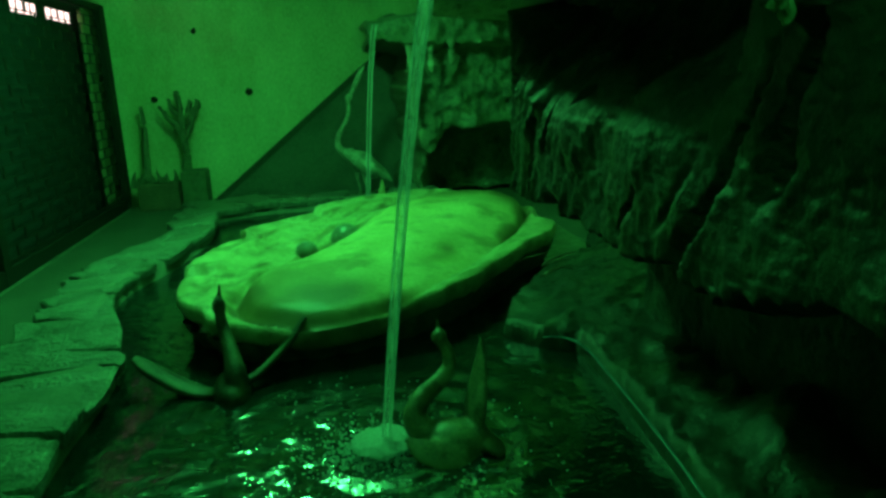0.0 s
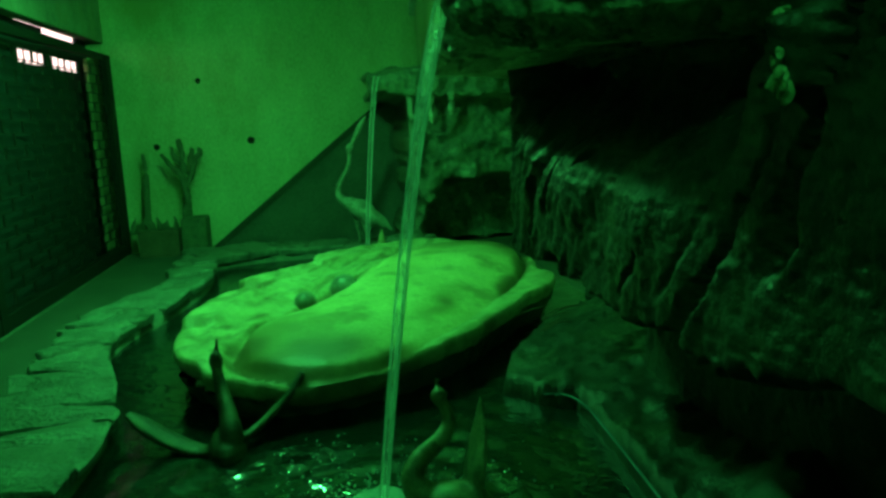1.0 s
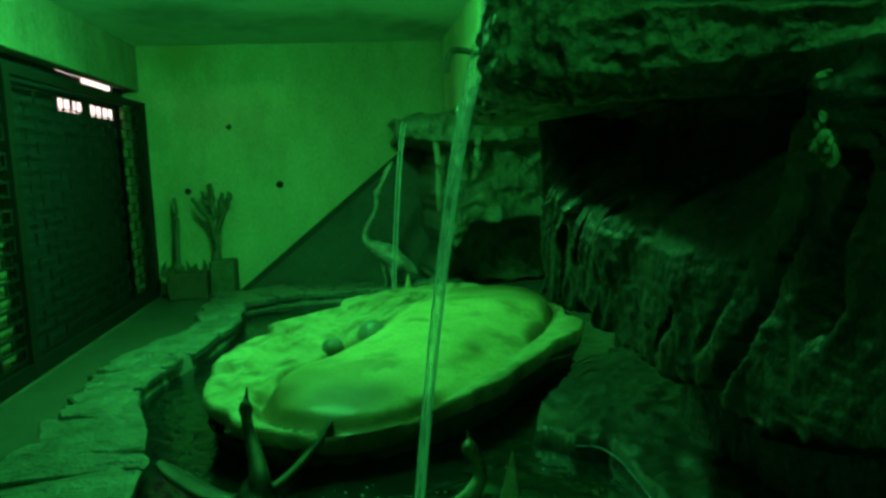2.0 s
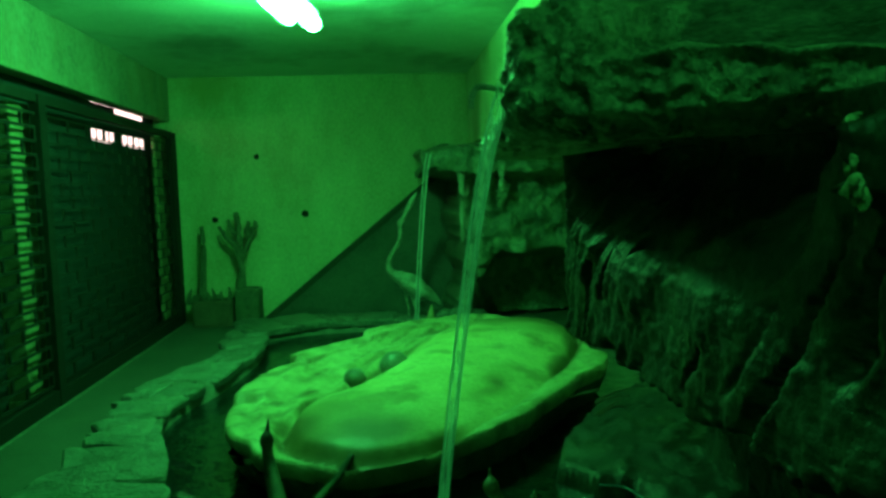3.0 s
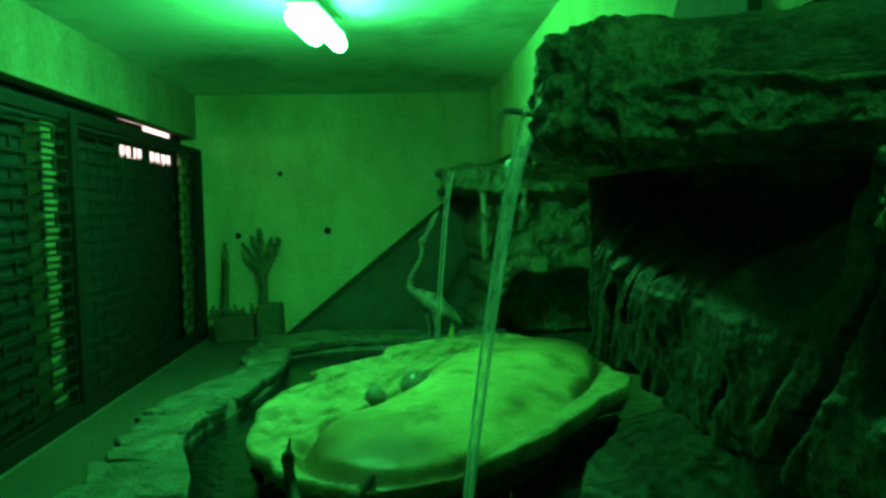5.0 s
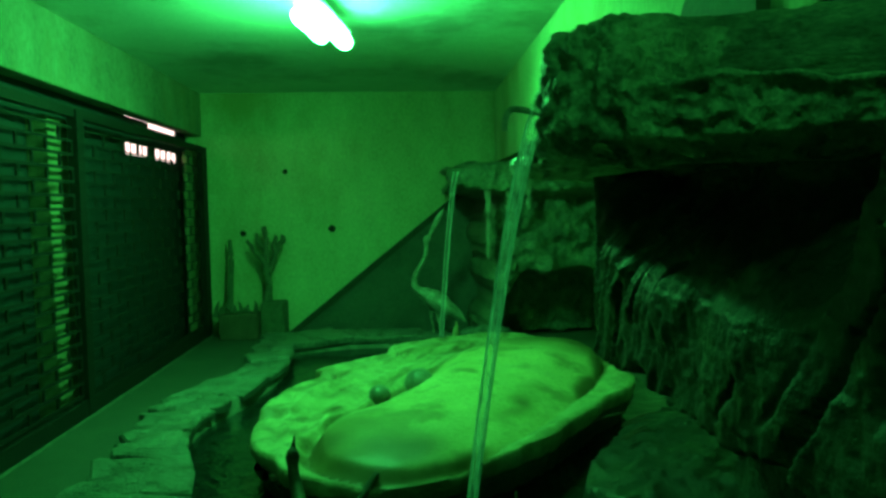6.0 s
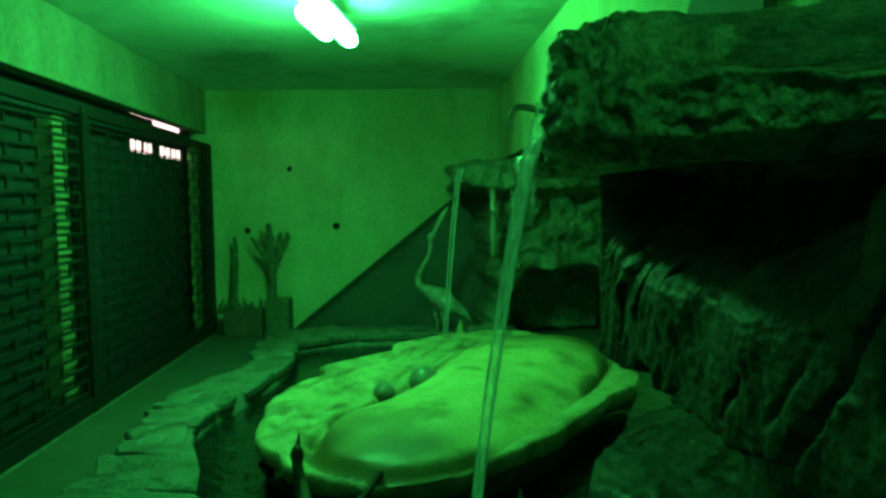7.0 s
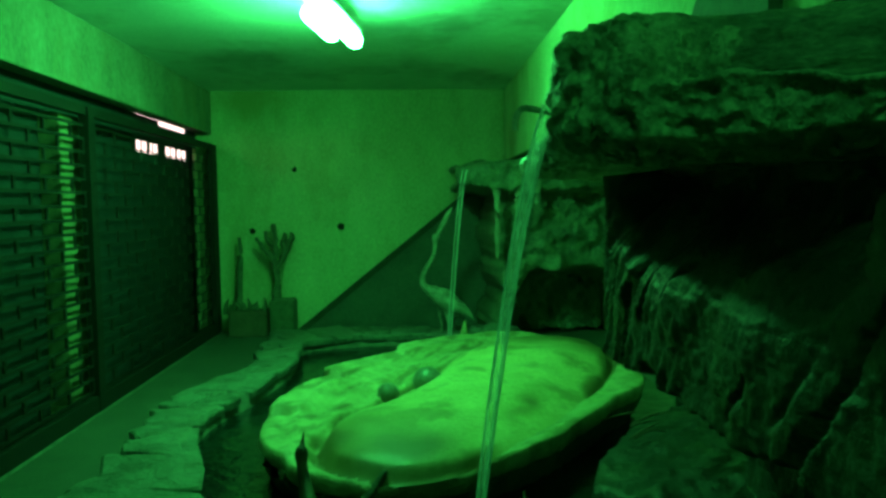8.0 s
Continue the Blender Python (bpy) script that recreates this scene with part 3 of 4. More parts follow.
def clam_height(p, f):
    u, v = local(p)
    deg = math.degrees(math.atan2(v * CB, u * CA)) % 360
    z = RIM_Z + 0.02 * (p.x - 0.7) + 0.006 * fbm((p.x * 4, p.y * 4, 1), 3)
    q = body_ring(u, v)
    hollow = math.exp(-(((u + 0.10) / 0.33) ** 2 + ((v - 0.43) / 0.26) ** 2) ** 1.6)
    near = ease(-0.2, -0.8, v) * ease(-0.72, -0.55, u) * (1 - ease(-0.1, 0.12, u))
    swell = max(0.0, 1 - q * q) ** (0.5 + 0.5 * ease(-0.1, -0.7, v) * (1 - 0.8 * ease(0.2, 0.6, u))) if q < 1 else 0.0
    groove = math.exp(-((q - 1.04) / 0.035) ** 2) * (1 - 0.85 * near)
    z += (0.13 + 0.06 * ease(0.1, 0.75, u)) * swell * (1 - 0.97 * hollow) - 0.05 * groove - 0.06 * hollow
    # a low saddle across the pillow, and its soft dents
    z += 0.022 * swell * noise.noise(Vector((p.x * 2.4, p.y * 2.4, 6))) - 0.02 * swell * math.exp(-((u + 0.35) / 0.14) ** 2)
    out = ease(1.03, 1.12, q)
    # growth lines that run along the rim, and small folds round the hollow
    z += out * (0.009 * math.sin(f * 40 + 2.5 * noise.noise(p * 3)) + 0.020 * ease(0.845, 0.86, f + 0.02 * noise.noise(p * 4)) * ease(0.0, 0.2, v) + 0.005 * ridge((u * 3, v * 9, 3)) * ease(0.15, 0.4, v))
    if v > 0.15:
        step = (deg - 4 + 5 * noise.noise(p * 5)) / 48 % 1.0
        z += ease(0.74, 0.97, f) * (0.012 + 0.042 * step)
    z += 0.012 * ease(0.8, 0.93, f) * (1 - ease(0.95, 1.0, f)) * (1 if v < 0 else 0.4)
    z += 0.006 * ease(0.85, 1.0, f) * noise.noise(Vector((p.x * 13, p.y * 13, 8)))
    return z


NT, NR = 340, 84
body_faces, rim_faces, verts = [], [], []
for j in range(NR + 1):
    f = max(0.003, j / NR)
    for i in range(NT):
        p = clam_point(2 * math.pi * i / NT, f, 0)
        p.z = clam_height(p, f)
        verts.append(p)
for j in range(NR):
    for i in range(NT):
        a, b = j * NT + i, j * NT + (i + 1) % NT
        u, v = local(verts[a])
        q = body_ring(u, v)
        (body_faces if q < 1.03 else rim_faces).append((a, b, b + NT, a + NT))


def keep_used(vs, fs):
    used = sorted({k for f in fs for k in f})
    at = {k: i for i, k in enumerate(used)}
    return [vs[k] for k in used], [tuple(at[k] for k in f) for f in fs]


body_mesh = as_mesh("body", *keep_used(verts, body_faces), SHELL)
# brown stains at the ends, and painted crease shade along the pillow's edge
stain = body_mesh.attributes.new("algae_shade", "FLOAT", "POINT")
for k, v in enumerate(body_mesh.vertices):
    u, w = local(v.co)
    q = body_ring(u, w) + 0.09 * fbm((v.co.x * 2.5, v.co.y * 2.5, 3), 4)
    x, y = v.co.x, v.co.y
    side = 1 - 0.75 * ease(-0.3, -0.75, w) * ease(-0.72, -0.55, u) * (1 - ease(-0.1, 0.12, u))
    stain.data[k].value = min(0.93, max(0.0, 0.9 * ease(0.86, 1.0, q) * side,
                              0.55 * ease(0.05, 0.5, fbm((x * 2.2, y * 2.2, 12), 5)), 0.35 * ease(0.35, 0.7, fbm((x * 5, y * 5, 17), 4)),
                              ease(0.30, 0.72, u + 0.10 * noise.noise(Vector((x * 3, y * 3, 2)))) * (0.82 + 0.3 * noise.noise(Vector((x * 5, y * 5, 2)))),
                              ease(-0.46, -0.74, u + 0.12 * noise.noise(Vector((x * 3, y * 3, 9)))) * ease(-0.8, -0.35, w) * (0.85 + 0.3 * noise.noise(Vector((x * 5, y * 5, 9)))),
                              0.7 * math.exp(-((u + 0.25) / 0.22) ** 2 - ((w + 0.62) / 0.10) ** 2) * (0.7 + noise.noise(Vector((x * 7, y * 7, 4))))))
hang(new("body", body_mesh), clam, "smooth cream pillow of the clam, stained at its ends, crease shade painted round its edge")
# the rim is a slab with a lip
first = len(verts)
for drop, f in ((0.05, 1.006), (0.10, 0.985)):
    for i in range(NT):
        p = clam_point(2 * math.pi * i / NT, f, 0)
        p.z = verts[NR * NT + i].z - drop
        verts.append(p)
for i in range(NT):
    q = (i + 1) % NT
    rim_faces.append((NR * NT + i, NR * NT + q, first + q, first + i))
    rim_faces.append((first + i, first + q, first + NT + q, first + NT + i))
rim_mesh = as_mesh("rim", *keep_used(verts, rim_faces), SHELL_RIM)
# rim stains, and painted shade in the groove round the pillow
dirt_and_groove = rim_mesh.attributes.new("algae_shade", "FLOAT", "POINT")
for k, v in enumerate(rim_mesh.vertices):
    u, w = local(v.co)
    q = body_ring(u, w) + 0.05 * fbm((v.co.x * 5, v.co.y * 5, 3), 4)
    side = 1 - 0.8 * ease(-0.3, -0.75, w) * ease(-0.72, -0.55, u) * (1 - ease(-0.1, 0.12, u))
    dirt_and_groove.data[k].value = max(0.0, min(0.9, 0.85 * ease(1.13, 1.03, q) * side + 0.6 * ease(0.15, 0.5, fbm((u * 4, w * 14, 5), 5)) * ease(0.0, 0.3, w) + 0.3 * ease(0.2, 0.6, fbm((v.co.x * 6, v.co.y * 6, 8), 4))))
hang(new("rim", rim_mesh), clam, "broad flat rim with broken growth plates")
verts, faces = [], []
LV = 14
for j in range(LV + 1):
    t = j / LV
    for i in range(NT):
        th = 2 * math.pi * i / NT
        f = 0.985 - 0.34 * t ** 1.3
        p = clam_point(th, f * (1 + 0.012 * math.sin(60 * th) * (1 - t)), 0)
        p.z = RIM_Z + 0.02 * (p.x - 0.7) - 0.09 - (RIM_Z + 0.32) * t
        verts.append(p)
for j in range(LV):
    for i in range(NT):
        a, b = j * NT + i, j * NT + (i + 1) % NT
        faces.append((a, b, b + NT, a + NT))
faces.append(tuple(range(LV * NT, LV * NT + NT)))
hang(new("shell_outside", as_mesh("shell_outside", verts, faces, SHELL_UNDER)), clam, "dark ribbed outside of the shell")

for x, y, z, r, label in ((0.20, 4.86, 0.205, 0.075, "small dull grey pearl in the hollow of the clam"), (0.47, 4.98, 0.252, 0.105, "larger dull grey pearl in the hollow of the clam")):
    bm = bmesh.new()
    blob(bm, (x, y, z), (r, r, r * 0.96), seg=28)
    for v in bm.verts:
        v.co += (v.co - Vector((x, y, z))) * 0.03 * noise.noise(v.co * 18)
    tagged(part("pearl", bm, PEARL, smooth=True), label, "pearl", "pearls in the clam")

bm = bmesh.new()
sweep(bm, [(0.83, 6.50, 0.20), (0.83, 6.50, 0.27), (0.835, 6.49, 0.36), (0.84, 6.48, 0.43)], [0.05, 0.045, 0.026, 0.004], 7, 0.5)
tagged(part("shell_shard", bm, SHELL_RIM, smooth=False), "upright pale pointed shell shard at the rim", "shell")


# ---- birds: one plain mesh each ----
def bird(name, build, mat, label, voxel=0.008):
    bm = bmesh.new()
    build(bm)
    ob = part(name, bm, mat, smooth=True)
    mod = ob.modifiers.new("join", "REMESH")
    mod.mode, mod.voxel_size, mod.use_smooth_shade = "VOXEL", voxel, True
    sm = ob.modifiers.new("even", "SMOOTH")
    sm.iterations, sm.factor = 3, 0.5
    return tagged(ob, label, "statue")


def swan_spread(bm):
    """Seen from behind: the neck leans forward, both wings are spread."""
    blob(bm, (-0.08, 3.10, 0.02), (0.085, 0.17, 0.085), 0.1)
    sweep(bm, [(-0.07, 3.04, 0.02), (-0.055, 3.06, 0.10), (-0.075, 3.14, 0.17), (-0.105, 3.22, 0.235), (-0.125, 3.27, 0.30), (-0.128, 3.285, 0.335)],
          [0.06, 0.05, 0.038, 0.031, 0.026, 0.026], 12)
    blob(bm, (-0.130, 3.29, 0.352), (0.032, 0.036, 0.046))
    sweep(bm, [(-0.130, 3.30, 0.375), (-0.126, 3.31, 0.41), (-0.122, 3.32, 0.455)], [0.018, 0.011, 0.004], 8)
    sweep(bm, [(-0.10, 3.06, 0.035), (-0.20, 3.10, 0.02), (-0.32, 3.14, 0.06), (-0.44, 3.17, 0.135), (-0.50, 3.18, 0.185)], [0.05, 0.062, 0.07, 0.062, 0.03], 12, 0.35, (0.45, 0, 1))
    sweep(bm, [(-0.04, 3.06, 0.05), (0.05, 3.16, 0.08), (0.13, 3.24, 0.13), (0.20, 3.30, 0.19), (0.245, 3.34, 0.25)], [0.03, 0.026, 0.028, 0.028, 0.018], 10, 0.75, (-0.6, 0, 1))


def swan_raised(bm):
    """Its neck bends back in an S; one wing stands up, the other lies open on the water."""
    blob(bm, (0.80, 2.42, 0.035), (0.15, 0.105, 0.075), -0.25)
    sweep(bm, [(0.70, 2.44, 0.06), (0.665, 2.47, 0.11), (0.70, 2.52, 0.165), (0.775, 2.58, 0.195), (0.825, 2.63, 0.235), (0.825, 2.66, 0.285), (0.80, 2.67, 0.325)],
          [0.06, 0.046, 0.038, 0.033, 0.028, 0.025, 0.025], 12)
    blob(bm, (0.798, 2.675, 0.338), (0.032, 0.038, 0.034))
    sweep(bm, [(0.80, 2.685, 0.35), (0.797, 2.70, 0.385), (0.797, 2.705, 0.41)], [0.016, 0.008, 0.003], 8)
    sweep(bm, [(0.88, 2.40, 0.05), (0.885, 2.44, 0.13), (0.905, 2.48, 0.21), (0.925, 2.52, 0.29), (0.94, 2.55, 0.375)], [0.05, 0.085, 0.075, 0.045, 0.014], 12, 0.26, (0.85, 0.05, -0.5))
    sweep(bm, [(0.90, 2.38, 0.05), (0.935, 2.33, 0.035), (0.955, 2.30, 0.02)], [0.05, 0.042, 0.02], 10, 0.5)
    sweep(bm, [(0.88, 2.36, 0.03), (0.78, 2.31, 0.035), (0.68, 2.32, 0.06), (0.62, 2.36, 0.095)], [0.04, 0.06, 0.05, 0.012], 12, 0.4, (0, -0.6, 1))


bird("swan_statue", swan_spread, BACKLIT_BIRD, "weathered swan statue with spread wings in the pond, darkened as backlit")
bird("swan_statue", swan_raised, LIT_BIRD, "weathered dark swan statue with one raised wing in the pond").location = (-0.01, 0, 0)


def crane_shape(bm):
    blob(bm, (0.70, 7.30, 0.50), (0.165, 0.11, 0.105), 0.0, 0.5, 20)
    blob(bm, (0.76, 7.29, 0.44), (0.15, 0.10, 0.10), 0.0, 0.75, 16)
    for k in range(6):
        sweep(bm, [(0.66 + 0.045 * k, 7.205, 0.55 - 0.02 * k), (0.74 + 0.04 * k, 7.18, 0.46 - 0.02 * k), (0.80 + 0.04 * k, 7.195, 0.35 - 0.015 * k)], [0.02, 0.028, 0.006], 8, 0.5, (0, 1, 0))
    sweep(bm, [(0.60, 7.30, 0.57), (0.53, 7.30, 0.60), (0.475, 7.29, 0.66), (0.475, 7.29, 0.75), (0.52, 7.28, 0.84), (0.575, 7.27, 0.93), (0.60, 7.27, 1.03), (0.597, 7.27, 1.11)],
          [0.08, 0.052, 0.036, 0.031, 0.027, 0.024, 0.022, 0.024], 12)
    blob(bm, (0.610, 7.27, 1.145), (0.048, 0.034, 0.036), 0, -0.7)
    sweep(bm, [(0.635, 7.27, 1.18), (0.69, 7.27, 1.28), (0.735, 7.27, 1.37), (0.79, 7.27, 1.45)], [0.024, 0.040, 0.040, 0.010], 8, 0.7)
    sweep(bm, [(0.82, 7.30, 0.47), (0.90, 7.30, 0.40), (0.95, 7.30, 0.33)], [0.065, 0.05, 0.015], 10, 0.6)
    for dx, dy in ((-0.04, 0.03), (0.03, -0.03)):
        sweep(bm, [(0.69 + dx, 7.30 + dy, 0.45), (0.68 + dx, 7.31 + dy, 0.34), (0.70 + dx, 7.32 + dy, 0.24), (0.70 + dx, 7.34 + dy, 0.13)], [0.04, 0.02, 0.014, 0.018], 8)


bird("crane_statue", crane_shape, CRANE_PAINT, "pale grey crane statue with raised beak on the pond edge", 0.010).location = (0.006, 0.13, -0.004)

# ---- artificial rocks ----


def lower_face(y, z):
    front = 1.25 + 0.75 * ease(3.2, 3.9, y) + 0.05 * ease(2.0, 1.2, y)
    jag = 0.77 + 0.05 * noise.noise(Vector((y * 3.1, 4, 0))) + 0.06 * abs(noise.noise(Vector((y * 13, 1, 0)))) + 0.09 * ease(1.6, 1.1, y)
    x = front + 0.62 * (1 - ease(jag - 0.05, jag + 0.03, z))
    # hanging folds that lean with the fall of the rock: narrow flutes at the far end, broad bulges with a few slits nearer
    s = y + z * 0.55 + 0.05 * noise.noise(Vector((y * 2, z * 2, 8)))
    far = ease(2.1, 2.9, y)
    on = ease(jag - 0.02, jag + 0.05, z)
    fold = abs(noise.noise(Vector((s * 8.5, z * 1.5, 2))))
    thin = abs(noise.noise(Vector((s * 21, z * 2.6, 6))))
    bulge = noise.noise(Vector((s * 3.0, z * 1.8, 5)))
    slit = ease(0.10, 0.0, abs(noise.noise(Vector((s * 4.2, z * 1.6, 13))))) * ease(0.02, 0.22, noise.noise(Vector((s * 2.6, z * 3.4, 31))))
    x += on * (far * (0.065 * fold + 0.030 * thin - 0.03) - (1 - far) * 0.04 * bulge + (0.055 + 0.02 * far) * slit)
    x += 0.018 * fbm((y * 3.5, z * 2.5, 3), 3) + 0.009 * fbm((y * 14, z * 8, 7), 4) + 0.006 * fbm((y * 45, z * 45, 5), 3)
    # the deep hollow under the ledge
    low = 1.14 + 0.03 * noise.noise(Vector((y * 3, 2, 2))) + 0.42 * ease(1.70, 1.38, y) + 0.10 * ease(2.6, 3.1, y)
    deep = ease(low - 0.02, low + 0.40, z) * ease(1.34, 1.62, y) * (1 - ease(2.98, 3.22, y + 0.05 * noise.noise(Vector((z * 6, 0, 4)))))
    x += 0.26 * deep
    x += 0.55 * ease(1.60, 1.66, z) * ease(1.75, 1.5, y)
    # a ragged wet knob that hangs at the near end of the hollow
    knob = math.exp(-((y - 1.30 + 0.10 * (z - 1.4)) / 0.035) ** 2) * ease(1.36, 1.42, z) * (1 - ease(1.53, 1.58, z))
    x -= knob * (0.09 + 0.06 * noise.noise(Vector((y * 30, z * 30, 1))))
    return x


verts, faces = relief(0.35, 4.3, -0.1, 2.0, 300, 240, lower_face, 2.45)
tagged(new("rock_wall", as_mesh("rock_wall", verts, faces, SHADED_ROCK)), "wet artificial rock wall with fluted hanging folds, shade put into its dark colour", "rock")


def slab(ax, ay, bx, by, rad, z0, z1, seed, rough=1.0, sharp=4.0, crest=None):
    """A rounded slab of rock about the line from a to b, roughened with knobs and pits; above its crest, where it has one, the face steps back."""
    d = Vector((bx - ax, by - ay))
    ang = math.atan2(d.y, d.x)
    ring = [(ax, ay, ang + math.pi / 2 + math.pi * k / 130, 0.0) for k in range(131)]
    ring += [(ax + d.x * k / 130, ay + d.y * k / 130, ang - math.pi / 2, k / 130) for k in range(1, 130)]
    ring += [(bx, by, ang - math.pi / 2 + math.pi * k / 30, 1.0) for k in range(31)]
    ring += [(bx - d.x * k / 50, by - d.y * k / 50, ang + math.pi / 2, 1 - k / 50) for k in range(1, 50)]
    n, levels = len(ring), 84
    vs, fs, upper = [], [], []
    for j in range(levels + 1):
        phi = -math.cos(math.pi * j / levels)
        prof = max(0.02, 1 - abs(phi) ** sharp) ** (1 / sharp)
        for cx, cy, a, s in ring:
            nx, ny = math.cos(a), math.sin(a)
            z = (z0 + z1) / 2 + phi * (z1 - z0) / 2
            p = Vector((cx + nx * rad * prof, cy + ny * rad * prof, z))
            q = p + Vector((seed, 0, 0))
            knobs, smoother = 1.0, 0.0
            if crest:
                facing = max(0.0, nx * math.cos(ang - math.pi / 2) + ny * math.sin(ang - math.pi / 2))
                line = crest + 0.025 * math.sin(s * 9) * ease(0.0, 0.3, s) + 0.02 * noise.noise(Vector((s * 9, 3, 0)))
                grow = ease(0.0, 0.22, s) * facing
                back = -0.15 * ease(line - 0.006, line + 0.014, z) * grow + 0.03 * math.exp(-((z - line + 0.012) / 0.014) ** 2) * grow
                back -= 0.10 * ease(1.62, 1.57, z) * facing
                p += Vector((nx, ny, 0)) * back
                smoother = ease(line, line + 0.03, z) * ease(0.08, 0.30, s + 0.22 * noise.noise(q * 6) + 0.1 * noise.noise(q * 17))
                knobs = 1 - 0.6 * smoother - 0.35 * ease(0.25, 0.5, s)
            h = 0.026 * fbm(q * 5, 3) + (0.016 * fbm(q * 16, 4) + 0.010 * fbm(q * 40, 3)) * (1 - 0.5 * smoother)
            h += knobs * (0.022 * ease(0.12, 0.5, noise.noise(q * 19)) - 0.034 * ease(0.12, 0.45, noise.noise(q * 14 + Vector((7, 0, 0)))) - 0.014 * ease(0.1, 0.4, noise.noise(q * 36)))
            h += 0.012 * smoother * noise.noise(Vector((q.x * 4 - q.y * 4, 0, q.z * 34)))
            h *= rough
            p += Vector((nx * prof, ny * prof, phi * 0.6)) * h
            vs.append(p)
            upper.append(smoother)
    for j in range(levels):
        for k in range(n):
            q = (k + 1) % n
            fs.append((j * n + k, j * n + q, (j + 1) * n + q, (j + 1) * n + k))
    fs.append(tuple(range(n))), fs.append(tuple(range(levels * n, levels * n + n)))
    return vs, fs, upper


# lumps over the wet rock knob, pale to look lit
bm = bmesh.new()
r = random.Random(33)
for k in range(46):
    t = r.random()
    low_end = t > 0.55
    c = Vector((1.245 - 0.03 * t, 1.315 - 0.055 * t, 1.545 - 0.14 * t)) + Vector((r.uniform(-1, 1), r.uniform(-1, 1), r.uniform(-1, 1))) * (0.016 if low_end else 0.009)
    size = r.uniform(0.005, 0.011 if low_end else 0.008)
    bmesh.ops.create_icosphere(bm, subdivisions=2, radius=1, matrix=Matrix.Translation(c) @ Matrix.Diagonal((size, size, size * r.uniform(0.8, 2.2), 1)))
for v in bm.verts:
    v.co += Vector((noise.noise(v.co * 90), noise.noise(v.co * 90 + Vector((5, 0, 0))), noise.noise(v.co * 90 + Vector((0, 7, 0))))) * 0.006
tagged(part("moss_clump", bm, LIT_KNOB, smooth=True), "ragged mossy rock knob jutting from the dark rock, coloured pale as lit", "moss")
ledge = thing("rock_ledge", "jutting wet artificial rock ledge with a mossy crest", "rock", at=(1.5, 1.6, 1.6))
verts, faces, upper = slab(1.03, 2.03, 1.92, 1.46, 0.26, 1.565, 1.925, 0.0, 0.62, 5.0, 1.735)
# faces above the crest get the darker, shade-coloured rock
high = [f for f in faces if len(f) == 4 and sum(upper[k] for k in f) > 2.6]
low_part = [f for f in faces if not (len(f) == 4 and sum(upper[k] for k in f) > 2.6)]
hang(new("front_slab", as_mesh("front_slab", *keep_used(verts, low_part), LIT_LEDGE_ROCK)), ledge, "pitted front slab with a lit crest")
hang(new("upper_slab", as_mesh("upper_slab", *keep_used(verts, high), UPPER_ROCK)), ledge, "smoother upper slab set back behind the crest, darkened as shade")
hang(new("roof_slab", as_mesh("roof_slab", *slab(1.22, 2.22, 1.30, 3.32, 0.42, 1.575, 1.69, 9.0, 0.8)[:2], LIT_LEDGE_ROCK)), ledge, "wet rear slab over the hollow")


def rear_rock():
    """A rock wall that faces the camera, with a slab jutting out at its top and a hollow at its foot."""
    vs, fs = [], []
    nx, nz = 120, 130
    for j in range(nz + 1):
        for i in range(nx + 1):
            x, z = 0.84 + 1.7 * i / nx, 0.05 + 1.95 * j / nz
            y = 7.36 + 0.10 * fbm((x * 2.5, z * 2.5, 21), 3) + 0.03 * fbm((x * 11, z * 11, 2), 3)
            y -= 0.10 * abs(noise.noise(Vector((x * 2.6, z * 3, 9))))
            low = 1.60 + 0.05 * noise.noise(Vector((x * 4, 1, 0))) + 0.03 * noise.noise(Vector((x * 13, 1, 0))) + 0.05 * ease(1.3, 1.0, x)
            slab = ease(low - 0.03, low + 0.02, z) * (1 - ease(1.83 + 0.05 * noise.noise(Vector((x * 4, 7, 0))) + 0.08 * ease(1.0, 1.5, x), 1.90 + 0.08 * ease(1.0, 1.5, x), z))
            y -= 0.30 * slab
            hol = ease(0.82, 0.66, z + 0.05 * noise.noise(Vector((x * 3, 3, 3))) + 0.25 * ease(1.65, 1.4, x)) * ease(1.30, 1.5, x + 0.1 * noise.noise(Vector((z * 5, 2, 7))))
            y += 0.80 * hol
            y += 2.0 * (1 - ease(1.05, 1.30, x + 0.14 * noise.noise(Vector((z * 3, 0, 0))) + 0.05 * noise.noise(Vector((z * 12, 0, 0))))) * (1 - ease(low - 0.06, low, z))
            y += 2.0 * ease(1.90, 1.97, z + 0.10 * noise.noise(Vector((x * 5, 8, 0))))
            vs.append((x, min(y, 8.5), z))
    for j in range(nz):
        for i in range(nx):
            a = j * (nx + 1) + i
            quad = (a, a + 1, a + nx + 2, a + nx + 1)
            if min(vs[k][1] for k in quad) < 8.3:
                fs.append(quad)
    return keep_used(vs, fs)


rear = tagged(new("rear_rock", as_mesh("rear_rock", *rear_rock(), ROCK)), "wet artificial rock with a jutting slab and a dark hollow", "rock")
thick = rear.modifiers.new("thickness", "SOLIDIFY")
thick.thickness, thick.offset = 0.06, -1.0

